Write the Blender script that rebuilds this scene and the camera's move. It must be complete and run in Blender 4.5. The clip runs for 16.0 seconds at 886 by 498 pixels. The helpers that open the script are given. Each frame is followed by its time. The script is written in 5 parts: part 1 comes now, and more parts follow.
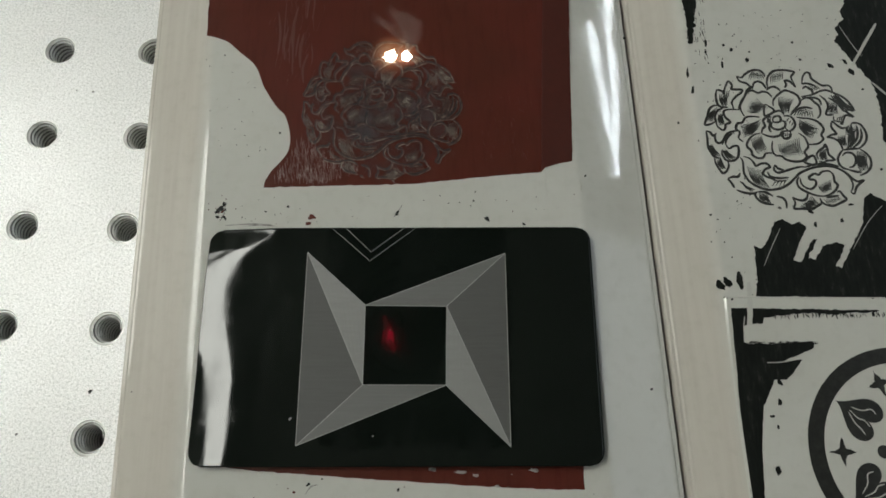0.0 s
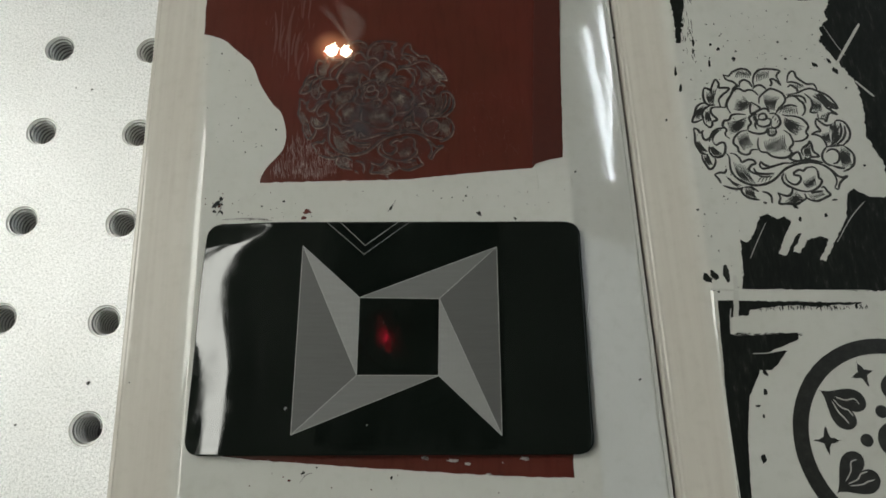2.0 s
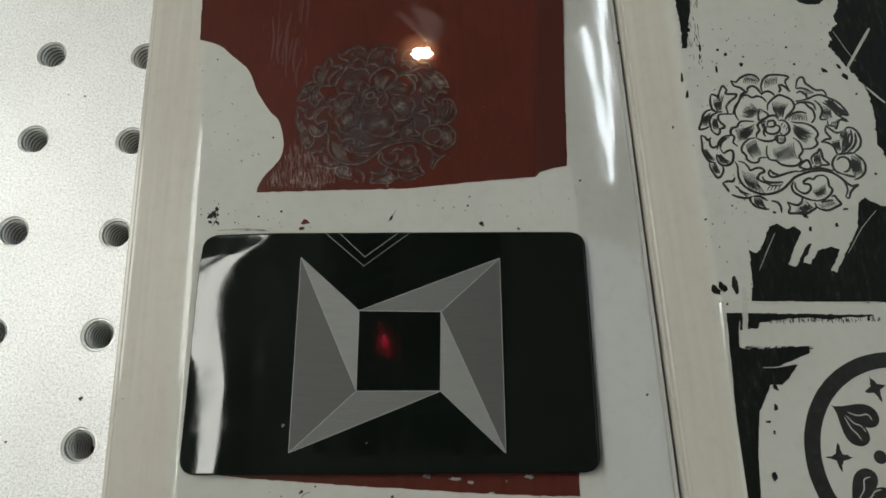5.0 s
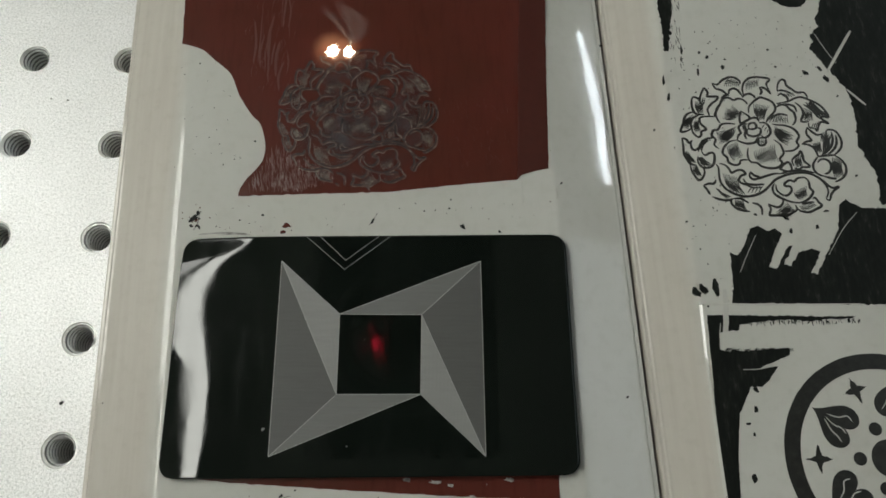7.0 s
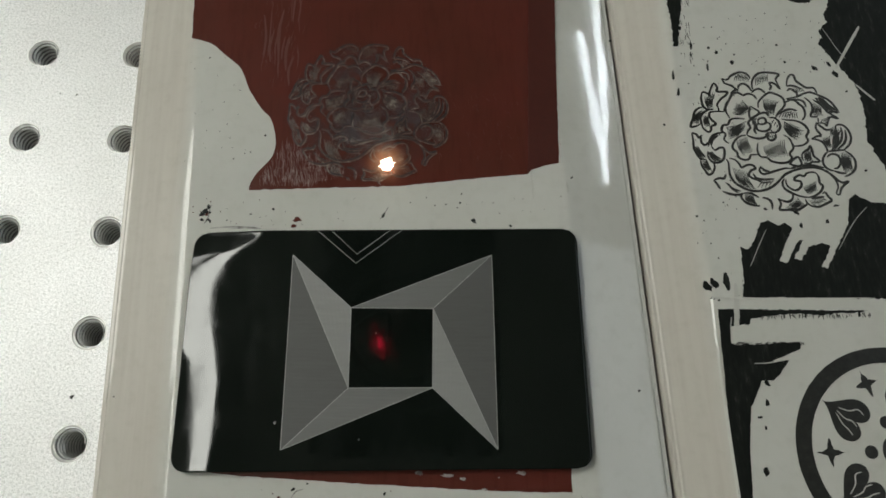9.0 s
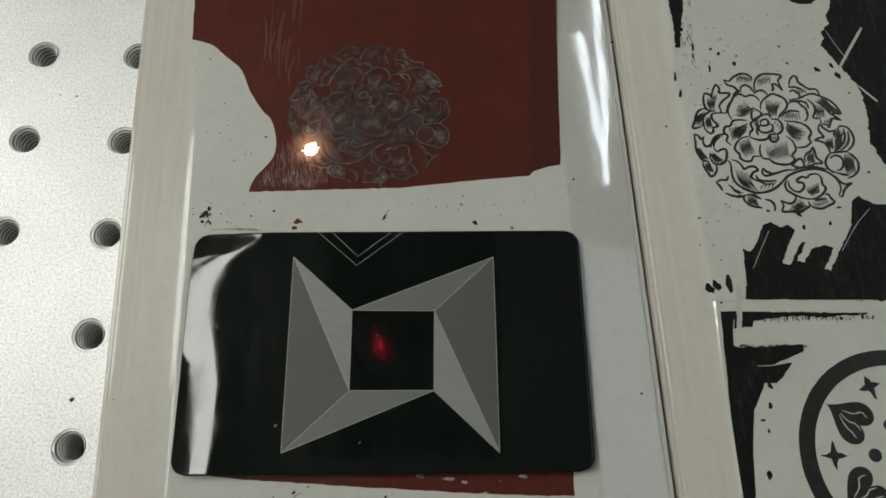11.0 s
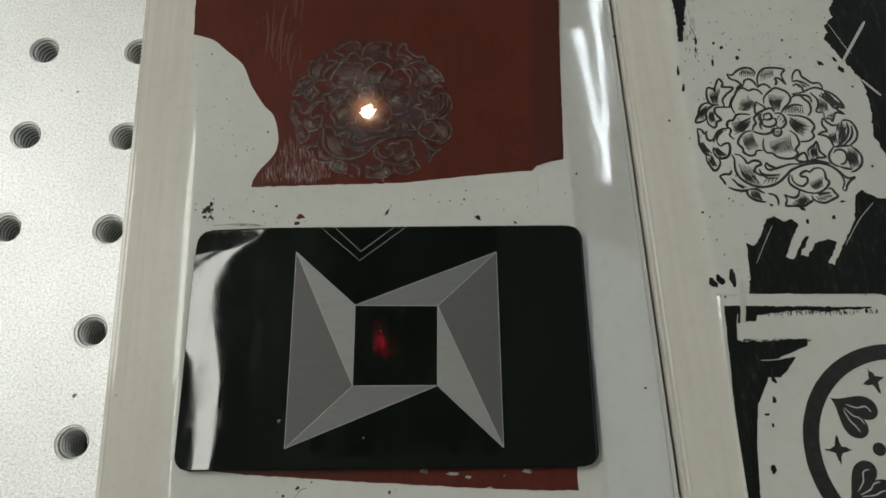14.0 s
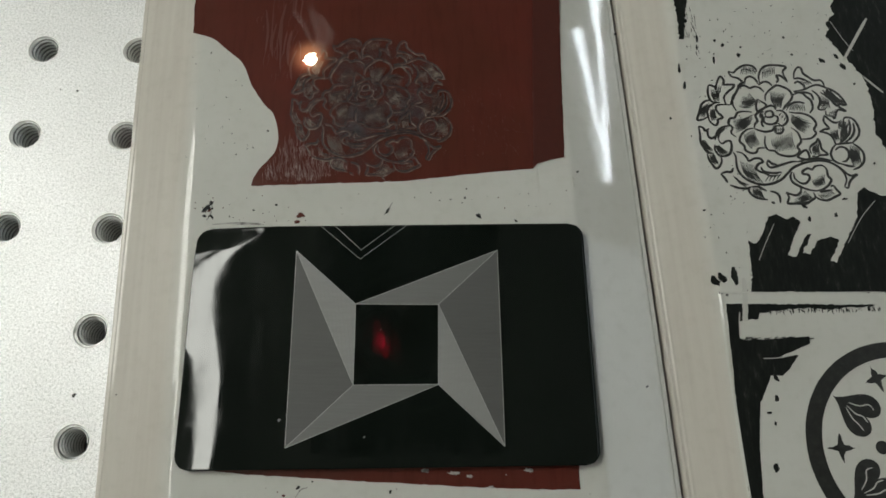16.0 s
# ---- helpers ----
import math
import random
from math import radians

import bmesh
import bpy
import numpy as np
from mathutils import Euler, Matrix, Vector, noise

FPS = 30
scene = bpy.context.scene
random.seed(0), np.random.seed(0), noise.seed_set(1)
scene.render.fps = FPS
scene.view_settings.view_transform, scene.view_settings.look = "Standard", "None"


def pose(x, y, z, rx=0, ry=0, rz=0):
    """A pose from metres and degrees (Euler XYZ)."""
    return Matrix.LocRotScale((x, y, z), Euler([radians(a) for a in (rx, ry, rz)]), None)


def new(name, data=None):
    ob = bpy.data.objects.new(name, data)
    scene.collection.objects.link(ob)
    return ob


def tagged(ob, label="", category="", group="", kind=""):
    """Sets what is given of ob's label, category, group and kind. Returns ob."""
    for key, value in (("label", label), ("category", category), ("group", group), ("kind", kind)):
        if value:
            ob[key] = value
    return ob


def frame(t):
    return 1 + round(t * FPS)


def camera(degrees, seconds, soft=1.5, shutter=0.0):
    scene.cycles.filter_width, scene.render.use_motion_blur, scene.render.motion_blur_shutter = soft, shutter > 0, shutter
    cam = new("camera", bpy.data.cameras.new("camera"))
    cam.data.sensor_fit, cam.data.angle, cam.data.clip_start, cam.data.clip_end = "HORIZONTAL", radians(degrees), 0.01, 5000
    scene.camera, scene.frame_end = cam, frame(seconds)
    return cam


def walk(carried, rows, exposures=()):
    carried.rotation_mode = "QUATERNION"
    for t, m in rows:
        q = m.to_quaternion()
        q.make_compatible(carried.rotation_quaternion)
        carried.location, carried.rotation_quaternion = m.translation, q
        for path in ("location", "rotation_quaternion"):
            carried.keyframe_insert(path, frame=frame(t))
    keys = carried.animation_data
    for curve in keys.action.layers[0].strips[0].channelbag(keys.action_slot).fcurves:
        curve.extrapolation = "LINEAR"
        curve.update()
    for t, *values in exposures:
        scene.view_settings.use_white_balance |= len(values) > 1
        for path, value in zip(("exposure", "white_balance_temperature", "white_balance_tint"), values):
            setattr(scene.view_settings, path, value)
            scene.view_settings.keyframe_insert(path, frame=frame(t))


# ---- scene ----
# Lengths below are in millimetres and turned into metres by MM.
MM = 0.001
cam = camera(65.03, 16.0, soft=1.65)
# seconds, place in mm, Euler angles in degrees
PATH = [
    (0.0, 10.07, -25.81, 157.74, 17.370, 0.143, -0.150),
    (0.5, 10.42, -27.46, 158.25, 17.606, 0.017, -0.211),
    (1.0, 10.43, -27.53, 158.30, 17.711, -0.165, -0.258),
    (1.5, 10.26, -27.48, 159.00, 17.711, -0.135, -0.235),
    (2.0, 10.84, -29.30, 159.86, 17.831, -0.156, -0.232),
    (2.5, 10.52, -29.73, 159.43, 17.821, -0.251, -0.285),
    (3.0, 10.05, -30.09, 158.66, 17.875, -0.217, -0.249),
    (3.5, 9.43, -29.63, 157.01, 17.895, -0.286, -0.311),
    (4.0, 9.80, -27.97, 157.07, 17.860, -0.225, -0.323),
    (6.5, 12.35, -24.96, 156.53, 17.810, -0.185, -0.436),
    (7.0, 14.15, -25.66, 156.97, 18.058, -0.283, -0.542),
    (7.5, 13.06, -26.20, 158.12, 18.007, -0.263, -0.558),
    (8.0, 11.10, -27.18, 157.37, 18.135, -0.375, -0.554),
    (8.5, 11.20, -26.85, 156.54, 18.077, -0.386, -0.546),
    (9.0, 11.18, -27.10, 156.52, 18.129, -0.470, -0.554),
    (11.5, 10.71, -26.43, 155.87, 18.242, -0.446, -0.551),
    (12.0, 10.26, -25.60, 156.18, 18.020, -0.416, -0.577),
    (12.5, 10.87, -25.54, 155.05, 18.109, -0.446, -0.626),
    (13.0, 10.85, -26.51, 155.11, 18.189, -0.502, -0.639),
    (13.5, 10.62, -27.63, 155.11, 18.197, -0.451, -0.662),
    (14.0, 10.21, -27.15, 155.47, 18.022, -0.439, -0.683),
    (14.5, 10.53, -26.05, 155.79, 18.125, -0.394, -0.705),
    (15.0, 8.72, -26.99, 155.29, 18.068, -0.419, -0.725),
    (15.5, 9.46, -27.56, 154.12, 18.076, -0.396, -0.740),
    (16.0, 10.14, -27.39, 154.78, 18.061, -0.374, -0.784),
]
walk(cam, [(t, pose(x * MM, y * MM, z * MM, rx, ry, rz)) for t, x, y, z, rx, ry, rz in PATH], [(0, 0.0), (16, 0.0)])

# ---- light ----
LAMP_POWER = 13.6
world = bpy.data.worlds.new("room_air")
scene.world = world
world.use_nodes = True
world.node_tree.nodes["Background"].inputs[0].default_value = (0.9, 0.95, 1.0, 1)
world.node_tree.nodes["Background"].inputs[1].default_value = 0.02


# ---- materials ----
def material(name, color, rough=0.5, metal=0.0, spec=0.5, emit=None, power=0.0):
    m = bpy.data.materials.new(name)
    m.use_nodes = True
    b = m.node_tree.nodes["Principled BSDF"]
    b.inputs["Base Color"].default_value = (*color, 1)
    b.inputs["Roughness"].default_value = rough
    b.inputs["Metallic"].default_value = metal
    b.inputs["Specular IOR Level"].default_value = spec
    if emit:
        b.inputs["Emission Color"].default_value = (*emit, 1)
        b.inputs["Emission Strength"].default_value = power
    return m


def nodes_of(m):
    return m.node_tree.nodes, m.node_tree.links, m.node_tree.nodes["Principled BSDF"]


def coords(m, stretch=(1, 1, 1), turn=0.0):
    """Object coordinates in millimetres, stretched and turned."""
    n, l, _ = nodes_of(m)
    tex = n.new("ShaderNodeTexCoord")
    mp = n.new("ShaderNodeMapping")
    mp.inputs["Scale"].default_value = [1000 * s for s in stretch]
    mp.inputs["Rotation"].default_value[2] = radians(turn)
    l.new(tex.outputs["Object"], mp.inputs["Vector"])
    return mp.outputs["Vector"]


def noise_tex(m, vec, scale, detail=4, rough=0.6):
    n, l, _ = nodes_of(m)
    t = n.new("ShaderNodeTexNoise")
    t.inputs["Scale"].default_value = scale
    t.inputs["Detail"].default_value = detail
    t.inputs["Roughness"].default_value = rough
    l.new(vec, t.inputs["Vector"])
    return t.outputs["Fac"]


def ramp(m, fac, stops):
    n, l, _ = nodes_of(m)
    r = n.new("ShaderNodeValToRGB")
    while len(r.color_ramp.elements) < len(stops):
        r.color_ramp.elements.new(0.5)
    for e, (pos, c) in zip(r.color_ramp.elements, stops):
        e.position = pos
        e.color = (*c, 1) if len(c) == 3 else c
    l.new(fac, r.inputs["Fac"])
    return r.outputs["Color"]


def mix(m, a, b, fac, kind="MIX"):
    n, l, _ = nodes_of(m)
    x = n.new("ShaderNodeMix")
    x.data_type, x.blend_type = "RGBA", kind
    if isinstance(fac, float):
        x.inputs["Factor"].default_value = fac
    else:
        l.new(fac, x.inputs["Factor"])
    for sock, v in ((x.inputs["A"], a), (x.inputs["B"], b)):
        if isinstance(v, tuple):
            sock.default_value = (*v, 1)
        else:
            l.new(v, sock)
    return x.outputs["Result"]


def bump(m, height, strength, distance=0.05):
    n, l, b = nodes_of(m)
    x = n.new("ShaderNodeBump")
    x.inputs["Strength"].default_value = strength
    x.inputs["Distance"].default_value = distance * MM
    l.new(height, x.inputs["Height"])
    if b.inputs["Normal"].links:
        l.new(b.inputs["Normal"].links[0].from_socket, x.inputs["Normal"])
    l.new(x.outputs["Normal"], b.inputs["Normal"])


def make_aluminium():
    m = material("blasted_aluminium", (0.8, 0.8, 0.79), 0.5, 0.0)
    v = coords(m)
    fine, grain, wide = noise_tex(m, v, 3.6, 2, 0.7), noise_tex(m, v, 1.7, 3, 0.75), noise_tex(m, v, 0.03, 3)
    c = ramp(m, grain, [(0.34, (0.40, 0.40, 0.40)), (0.48, (0.78, 0.78, 0.785)), (0.6, (0.95, 0.95, 0.955))])
    c = mix(m, c, ramp(m, fine, [(0.36, (0.42, 0.42, 0.41)), (0.54, (1.0, 1.0, 0.99))]), 0.5)
    c = mix(m, c, ramp(m, wide, [(0.3, (0.9, 0.9, 0.89)), (0.7, (1, 1, 1))]), 1.0, "MULTIPLY")
    n, l, b = nodes_of(m)
    l.new(c, b.inputs["Base Color"])
    b.inputs["Metallic"].default_value = 0.42
    bump(m, fine, 0.5, 0.08)
    return m


def make_glaze(name, top_half, white=1.0):
    """White glaze, turning to ivory along one rim."""
    m = material(name, (0.7, 0.7, 0.67), 0.09)
    v = coords(m)
    n, l, b = nodes_of(m)
    wide, grain = noise_tex(m, v, 0.035, 3), noise_tex(m, v, 0.35, 5)
    streak = noise_tex(m, coords(m, (1, 0.04, 1)), 0.5, 3)
    c = ramp(m, wide, [(0.3, [white * k for k in (0.625, 0.622, 0.572)]), (0.7, [white * k for k in (0.675, 0.672, 0.63)])])
    ivory = ramp(m, streak, [(0.3, (0.615, 0.575, 0.515)), (0.7, (0.67, 0.635, 0.57))])
    sep, edge = n.new("ShaderNodeSeparateXYZ"), n.new("ShaderNodeMapRange")
    l.new(v, sep.inputs[0])
    edge.interpolation_type = "SMOOTHSTEP"
    edge.inputs["From Min"].default_value, edge.inputs["From Max"].default_value = -top_half + 1.0, -top_half - 5.0
    l.new(sep.outputs["X"], edge.inputs["Value"])
    c = mix(m, c, ivory, edge.outputs["Result"])
    c = mix(m, c, ramp(m, grain, [(0.25, (0.94, 0.94, 0.93)), (0.5, (1, 1, 1))]), 1.0, "MULTIPLY")
    l.new(c, b.inputs["Base Color"])
    l.new(ramp(m, grain, [(0.3, (0.022,) * 3), (0.8, (0.06,) * 3)]), b.inputs["Roughness"])
    bump(m, noise_tex(m, coords(m, (1, 0.45, 1)), 0.09, 1), 0.10, 0.5)
    bump(m, noise_tex(m, coords(m, (1, 0.3, 1)), 0.5, 2), 0.012, 0.3)
    bump(m, grain, 0.03, 0.05)
    return m


def make_red():
    m = material("red_lacquer", (0.1, 0.02, 0.015), 0.22)
    long, cross = coords(m, (1, 0.12, 1), 8), coords(m, (0.3, 1, 1), -25)
    a, b2, wide = noise_tex(m, long, 0.9, 5), noise_tex(m, cross, 0.8, 4), noise_tex(m, coords(m), 0.04, 3)
    c = ramp(m, wide, [(0.3, (0.088, 0.0235, 0.0152)), (0.7, (0.115, 0.0258, 0.019))])
    c = mix(m, c, ramp(m, a, [(0.35, (0.9, 0.88, 0.88)), (0.5, (1, 1, 1))]), 1.0, "MULTIPLY")
    n, l, b = nodes_of(m)
    l.new(c, b.inputs["Base Color"])
    l.new(ramp(m, a, [(0.3, (0.15,) * 3), (0.75, (0.22,) * 3)]), b.inputs["Roughness"])
    bump(m, a, 0.12, 0.1)
    bump(m, b2, 0.12, 0.08)
    return m


def make_ink():
    m = material("black_ink", (0.012, 0.014, 0.012), 0.5, spec=0.22)
    v = coords(m, (1, 0.25, 1), -28)
    a, wide = noise_tex(m, v, 0.9, 6, 0.7), noise_tex(m, coords(m), 0.09, 4)
    c = ramp(m, a, [(0.42, (0.007, 0.0085, 0.007)), (0.58, (0.013, 0.0155, 0.0125)), (0.72, (0.055, 0.057, 0.05))])
    c = mix(m, c, ramp(m, wide, [(0.35, (0.75, 0.75, 0.75)), (0.65, (1.0, 1.0, 1.0))]), 1.0, "MULTIPLY")
    n, l, b = nodes_of(m)
    l.new(c, b.inputs["Base Color"])
    bump(m, a, 0.3, 0.05)
    return m


def make_card():
    m = material("black_anodised", (0.006, 0.008, 0.007), 0.055, spec=0.5)
    v = coords(m)
    a, s = noise_tex(m, v, 0.05, 3), noise_tex(m, coords(m, (0.15, 1.2, 1), 12), 0.9, 3)
    wiped = noise_tex(m, coords(m, (0.5, 0.16, 1), 20), 0.35, 5, 0.7)
    n, l, b = nodes_of(m)
    gloss = mix(m, ramp(m, s, [(0.5, (0.03,) * 3), (0.85, (0.07,) * 3)]), ramp(m, wiped, [(0.42, (0.0,) * 3), (0.72, (0.13,) * 3)]), 1.0, "ADD")
    l.new(gloss, b.inputs["Roughness"])
    c = ramp(m, a, [(0.3, (0.0050, 0.0074, 0.0058)), (0.7, (0.0080, 0.0112, 0.0090))])
    c = mix(m, c, ramp(m, wiped, [(0.5, (0.0, 0.0, 0.0)), (0.85, (0.004, 0.0045, 0.0045))]), 1.0, "ADD")
    l.new(c, b.inputs["Base Color"])
    bump(m, noise_tex(m, coords(m, (1, 0.35, 1), 15), 0.7, 3), 0.04, 0.05)
    return m


def make_etched(name, grey, turn):
    """Bare metal cut by the laser in close parallel lines."""
    m = material(name, (grey,) * 3, 0.5, 0.0, 0.4)
    n, l, b = nodes_of(m)
    v = coords(m, (1, 1, 1), turn)
    w = n.new("ShaderNodeTexWave")
    w.inputs["Scale"].default_value = 1.1
    w.inputs["Distortion"].default_value = 0.4
    l.new(v, w.inputs["Vector"])
    g = noise_tex(m, coords(m, (0.2, 2, 1), turn), 0.8, 4)
    c = mix(m, (grey * 0.86, grey * 0.86, grey * 0.83), (grey * 1.08, grey * 1.08, grey * 1.05), w.outputs["Fac"])
    c = mix(m, c, ramp(m, g, [(0.3, (0.9,) * 3), (0.7, (1.0,) * 3)]), 1.0, "MULTIPLY")
    l.new(c, b.inputs["Base Color"])
    bump(m, w.outputs["Fac"], 0.3, 0.02)
    return m


def make_burnt(name, stops):
    """Burnt lacquer, patchy along the lines."""
    m = material(name, (0.05, 0.05, 0.05), 0.32)
    n, l, b = nodes_of(m)
    l.new(ramp(m, noise_tex(m, coords(m), 0.55, 4, 0.7), stops), b.inputs["Base Color"])
    bump(m, noise_tex(m, coords(m), 2.5, 3), 0.5, 0.08)
    return m


def glowing(name, color, power, clear=0.0):
    """Gives off light; clear is the share of light from behind that it lets through."""
    m = bpy.data.materials.new(name)
    m.use_nodes = True
    n, l = m.node_tree.nodes, m.node_tree.links
    n.clear()
    out, e = n.new("ShaderNodeOutputMaterial"), n.new("ShaderNodeEmission")
    e.inputs["Color"].default_value, e.inputs["Strength"].default_value = (*color, 1), power
    if clear:
        t, x = n.new("ShaderNodeBsdfTransparent"), n.new("ShaderNodeMixShader")
        x.inputs[0].default_value = clear
        l.new(e.outputs[0], x.inputs[1])
        l.new(t.outputs[0], x.inputs[2])
        l.new(x.outputs[0], out.inputs[0])
    else:
        l.new(e.outputs[0], out.inputs[0])
    return m


def fading_halo(name, color, power, reach):
    """A halo of glow painted into emission, fading with the distance from its middle."""
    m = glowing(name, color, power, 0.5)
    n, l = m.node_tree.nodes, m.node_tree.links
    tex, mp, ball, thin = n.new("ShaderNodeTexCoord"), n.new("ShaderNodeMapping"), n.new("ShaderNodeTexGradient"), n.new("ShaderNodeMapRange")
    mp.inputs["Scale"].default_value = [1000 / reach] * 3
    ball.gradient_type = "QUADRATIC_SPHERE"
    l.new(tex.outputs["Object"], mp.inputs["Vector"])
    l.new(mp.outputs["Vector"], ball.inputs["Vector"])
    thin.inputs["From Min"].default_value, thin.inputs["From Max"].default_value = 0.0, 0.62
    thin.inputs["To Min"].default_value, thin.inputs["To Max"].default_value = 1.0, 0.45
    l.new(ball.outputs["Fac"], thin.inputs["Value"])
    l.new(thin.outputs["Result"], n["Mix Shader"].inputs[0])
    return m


ALU, RED, INK, CARD = make_aluminium(), make_red(), make_ink(), make_card()
GLAZE, GLAZE_B = make_glaze("white_glaze", 43.0), make_glaze("white_glaze_printed", 46.8, 1.07)
CHAMFER = material("chamfered_metal", (0.93, 0.93, 0.91), 0.3, 0.3)
STEEL = material("cut_thread", (0.96, 0.96, 0.94), 0.4, 0.25)
# darker grey that paints shade into the thread roots and hole bottoms
BORE = material("bore_shade", (0.24, 0.24, 0.235), 0.5, 0.1)
ETCH = {k: make_etched("etched_" + k, g, a) for k, g, a in (("dark", 0.115, 90), ("mid", 0.19, 90), ("light", 0.31, 0), ("line", 0.42, 0))}
GREY_INK = make_burnt("dark_grey_ink", [(0.3, (0.012, 0.0125, 0.0105)), (0.55, (0.024, 0.0245, 0.021)), (0.75, (0.04, 0.04, 0.035))])
CHAR = make_burnt("charred_groove", [(0.35, (0.006, 0.006, 0.008)), (0.52, (0.022, 0.018, 0.019)), (0.68, (0.06, 0.024, 0.02))])
ASH = make_burnt("ash_bed", [(0.33, (0.012, 0.012, 0.014)), (0.44, (0.042, 0.042, 0.046)), (0.52, (0.085, 0.026, 0.02)), (0.62, (0.08, 0.028, 0.022)), (0.72, (0.046, 0.054, 0.064))])
RIDGE = make_burnt("melted_ridge", [(0.42, (0.078, 0.029, 0.021)), (0.53, (0.17, 0.14, 0.115)), (0.70, (0.40, 0.37, 0.31))])
SOOT = make_burnt("soot_film", [(0.35, (0.035, 0.034, 0.038)), (0.6, (0.07, 0.075, 0.085)), (0.8, (0.11, 0.105, 0.105))])
def thin_soot(m, cx, cy):
    """Soot lies in patches and thins out towards the rim of the drawing."""
    n, l, b = nodes_of(m)
    gap, rim, product = n.new("ShaderNodeVectorMath"), n.new("ShaderNodeMapRange"), n.new("ShaderNodeMath")
    gap.operation, product.operation = "DISTANCE", "MULTIPLY"
    l.new(coords(m), gap.inputs[0])
    gap.inputs[1].default_value = (cx, cy, PLATE_TOP)
    rim.inputs["From Min"].default_value, rim.inputs["From Max"].default_value = 19.0, 9.0
    l.new(gap.outputs["Value"], rim.inputs["Value"])
    l.new(rim.outputs["Result"], product.inputs[0])
    l.new(ramp(m, noise_tex(m, coords(m), 0.16, 5, 0.65), [(0.42, (0.0,) * 3), (0.58, (0.38,) * 3), (0.75, (0.6,) * 3)]), product.inputs[1])
    l.new(product.outputs["Value"], b.inputs["Alpha"])


PLATE_TOP = 8.35
thin_soot(SOOT, -4.8, 57.0)
SMOKE = bpy.data.materials.new("smoke")
SMOKE.use_nodes = True
SMOKE.node_tree.nodes["Principled BSDF"].inputs["Base Color"].default_value = (0.9, 0.86, 0.84, 1)
SMOKE.node_tree.nodes["Principled BSDF"].inputs["Roughness"].default_value = 1.0
SMOKE.node_tree.nodes["Principled BSDF"].inputs["Alpha"].default_value = 0.024
WALL = material("wall_paint", (0.30, 0.30, 0.29), 0.8)
CEILING = material("ceiling_paint", (0.5, 0.5, 0.46), 0.8)
HOUSING = material("black_housing", (0.012, 0.012, 0.013), 0.5)
LENS_GLASS = material("coated_lens", (0.02, 0.01, 0.012), 0.08)
LAMP = glowing("fluorescent_tube", (0.985, 1.0, 0.92), LAMP_POWER * 0.93)
GLINT_TUBE = glowing("glint_tube", (0.86, 0.95, 1.0), LAMP_POWER * 1.5)
FILL_PANEL = glowing("fill_panel", (0.985, 1.0, 0.93), LAMP_POWER * 0.50)
COOL_FILL = glowing("cool_fill", (0.86, 0.95, 1.0), LAMP_POWER * 0.115)
PILOT = glowing("red_pilot", (1.0, 0.015, 0.06), 11.0)
PILOT_DIM = glowing("red_pilot_halo", (1.0, 0.01, 0.05), 1.0)
CORE = glowing("spark_core", (1.0, 0.86, 0.62), 30.0)
TRACE = glowing("red_trace", (1.0, 0.02, 0.10), 0.75)


# ---- building ----
def mesh_object(name, verts, faces, mat, parent=None, smooth=False, label=""):
    """One mesh object from points in mm."""
    me = bpy.data.meshes.new(name)
    me.from_pydata([(x * MM, y * MM, z * MM) for x, y, z in verts], [], faces)
    me.materials.append(mat)
    if smooth:
        me.polygons.foreach_set("use_smooth", [True] * len(me.polygons))
    me.update()
    ob = new(name, me)
    ob.parent = parent
    return tagged(ob, label)


def empty(name, x=0, y=0, z=0, rz=0):
    ob = new(name)
    ob.empty_display_size = 0.01
    ob.matrix_basis = pose(x * MM, y * MM, z * MM, 0, 0, rz)
    return ob


def box_geo(cx, cy, cz, sx, sy, sz):
    v = [(cx + i * sx / 2, cy + j * sy / 2, cz + k * sz / 2) for k in (-1, 1) for i, j in ((-1, -1), (1, -1), (1, 1), (-1, 1))]
    return v, [(3, 2, 1, 0), (4, 5, 6, 7), (0, 1, 5, 4), (1, 2, 6, 5), (2, 3, 7, 6), (3, 0, 4, 7)]


def ragged(points, step=0.8, amount=0.25, seed=0, closed=True):
    """The outline cut into short steps and roughened."""
    rng = random.Random(seed)
    out = []
    pairs = zip(points, points[1:] + points[:1]) if closed else zip(points, points[1:])
    for (ax, ay), (bx, by) in pairs:
        d = math.hypot(bx - ax, by - ay)
        n = max(1, int(d / step))
        for i in range(n):
            u = i / n
            w = amount if 0 < i else amount * 0.4
            k = w * (noise.noise((ax + (bx - ax) * u + seed, (ay + (by - ay) * u) * 1.3, seed * 3.1)) * 1.6 + rng.uniform(-0.5, 0.5))
            out.append((ax + (bx - ax) * u + k * (by - ay) / (d + 1e-6), ay + (by - ay) * u - k * (bx - ax) / (d + 1e-6)))
    return out


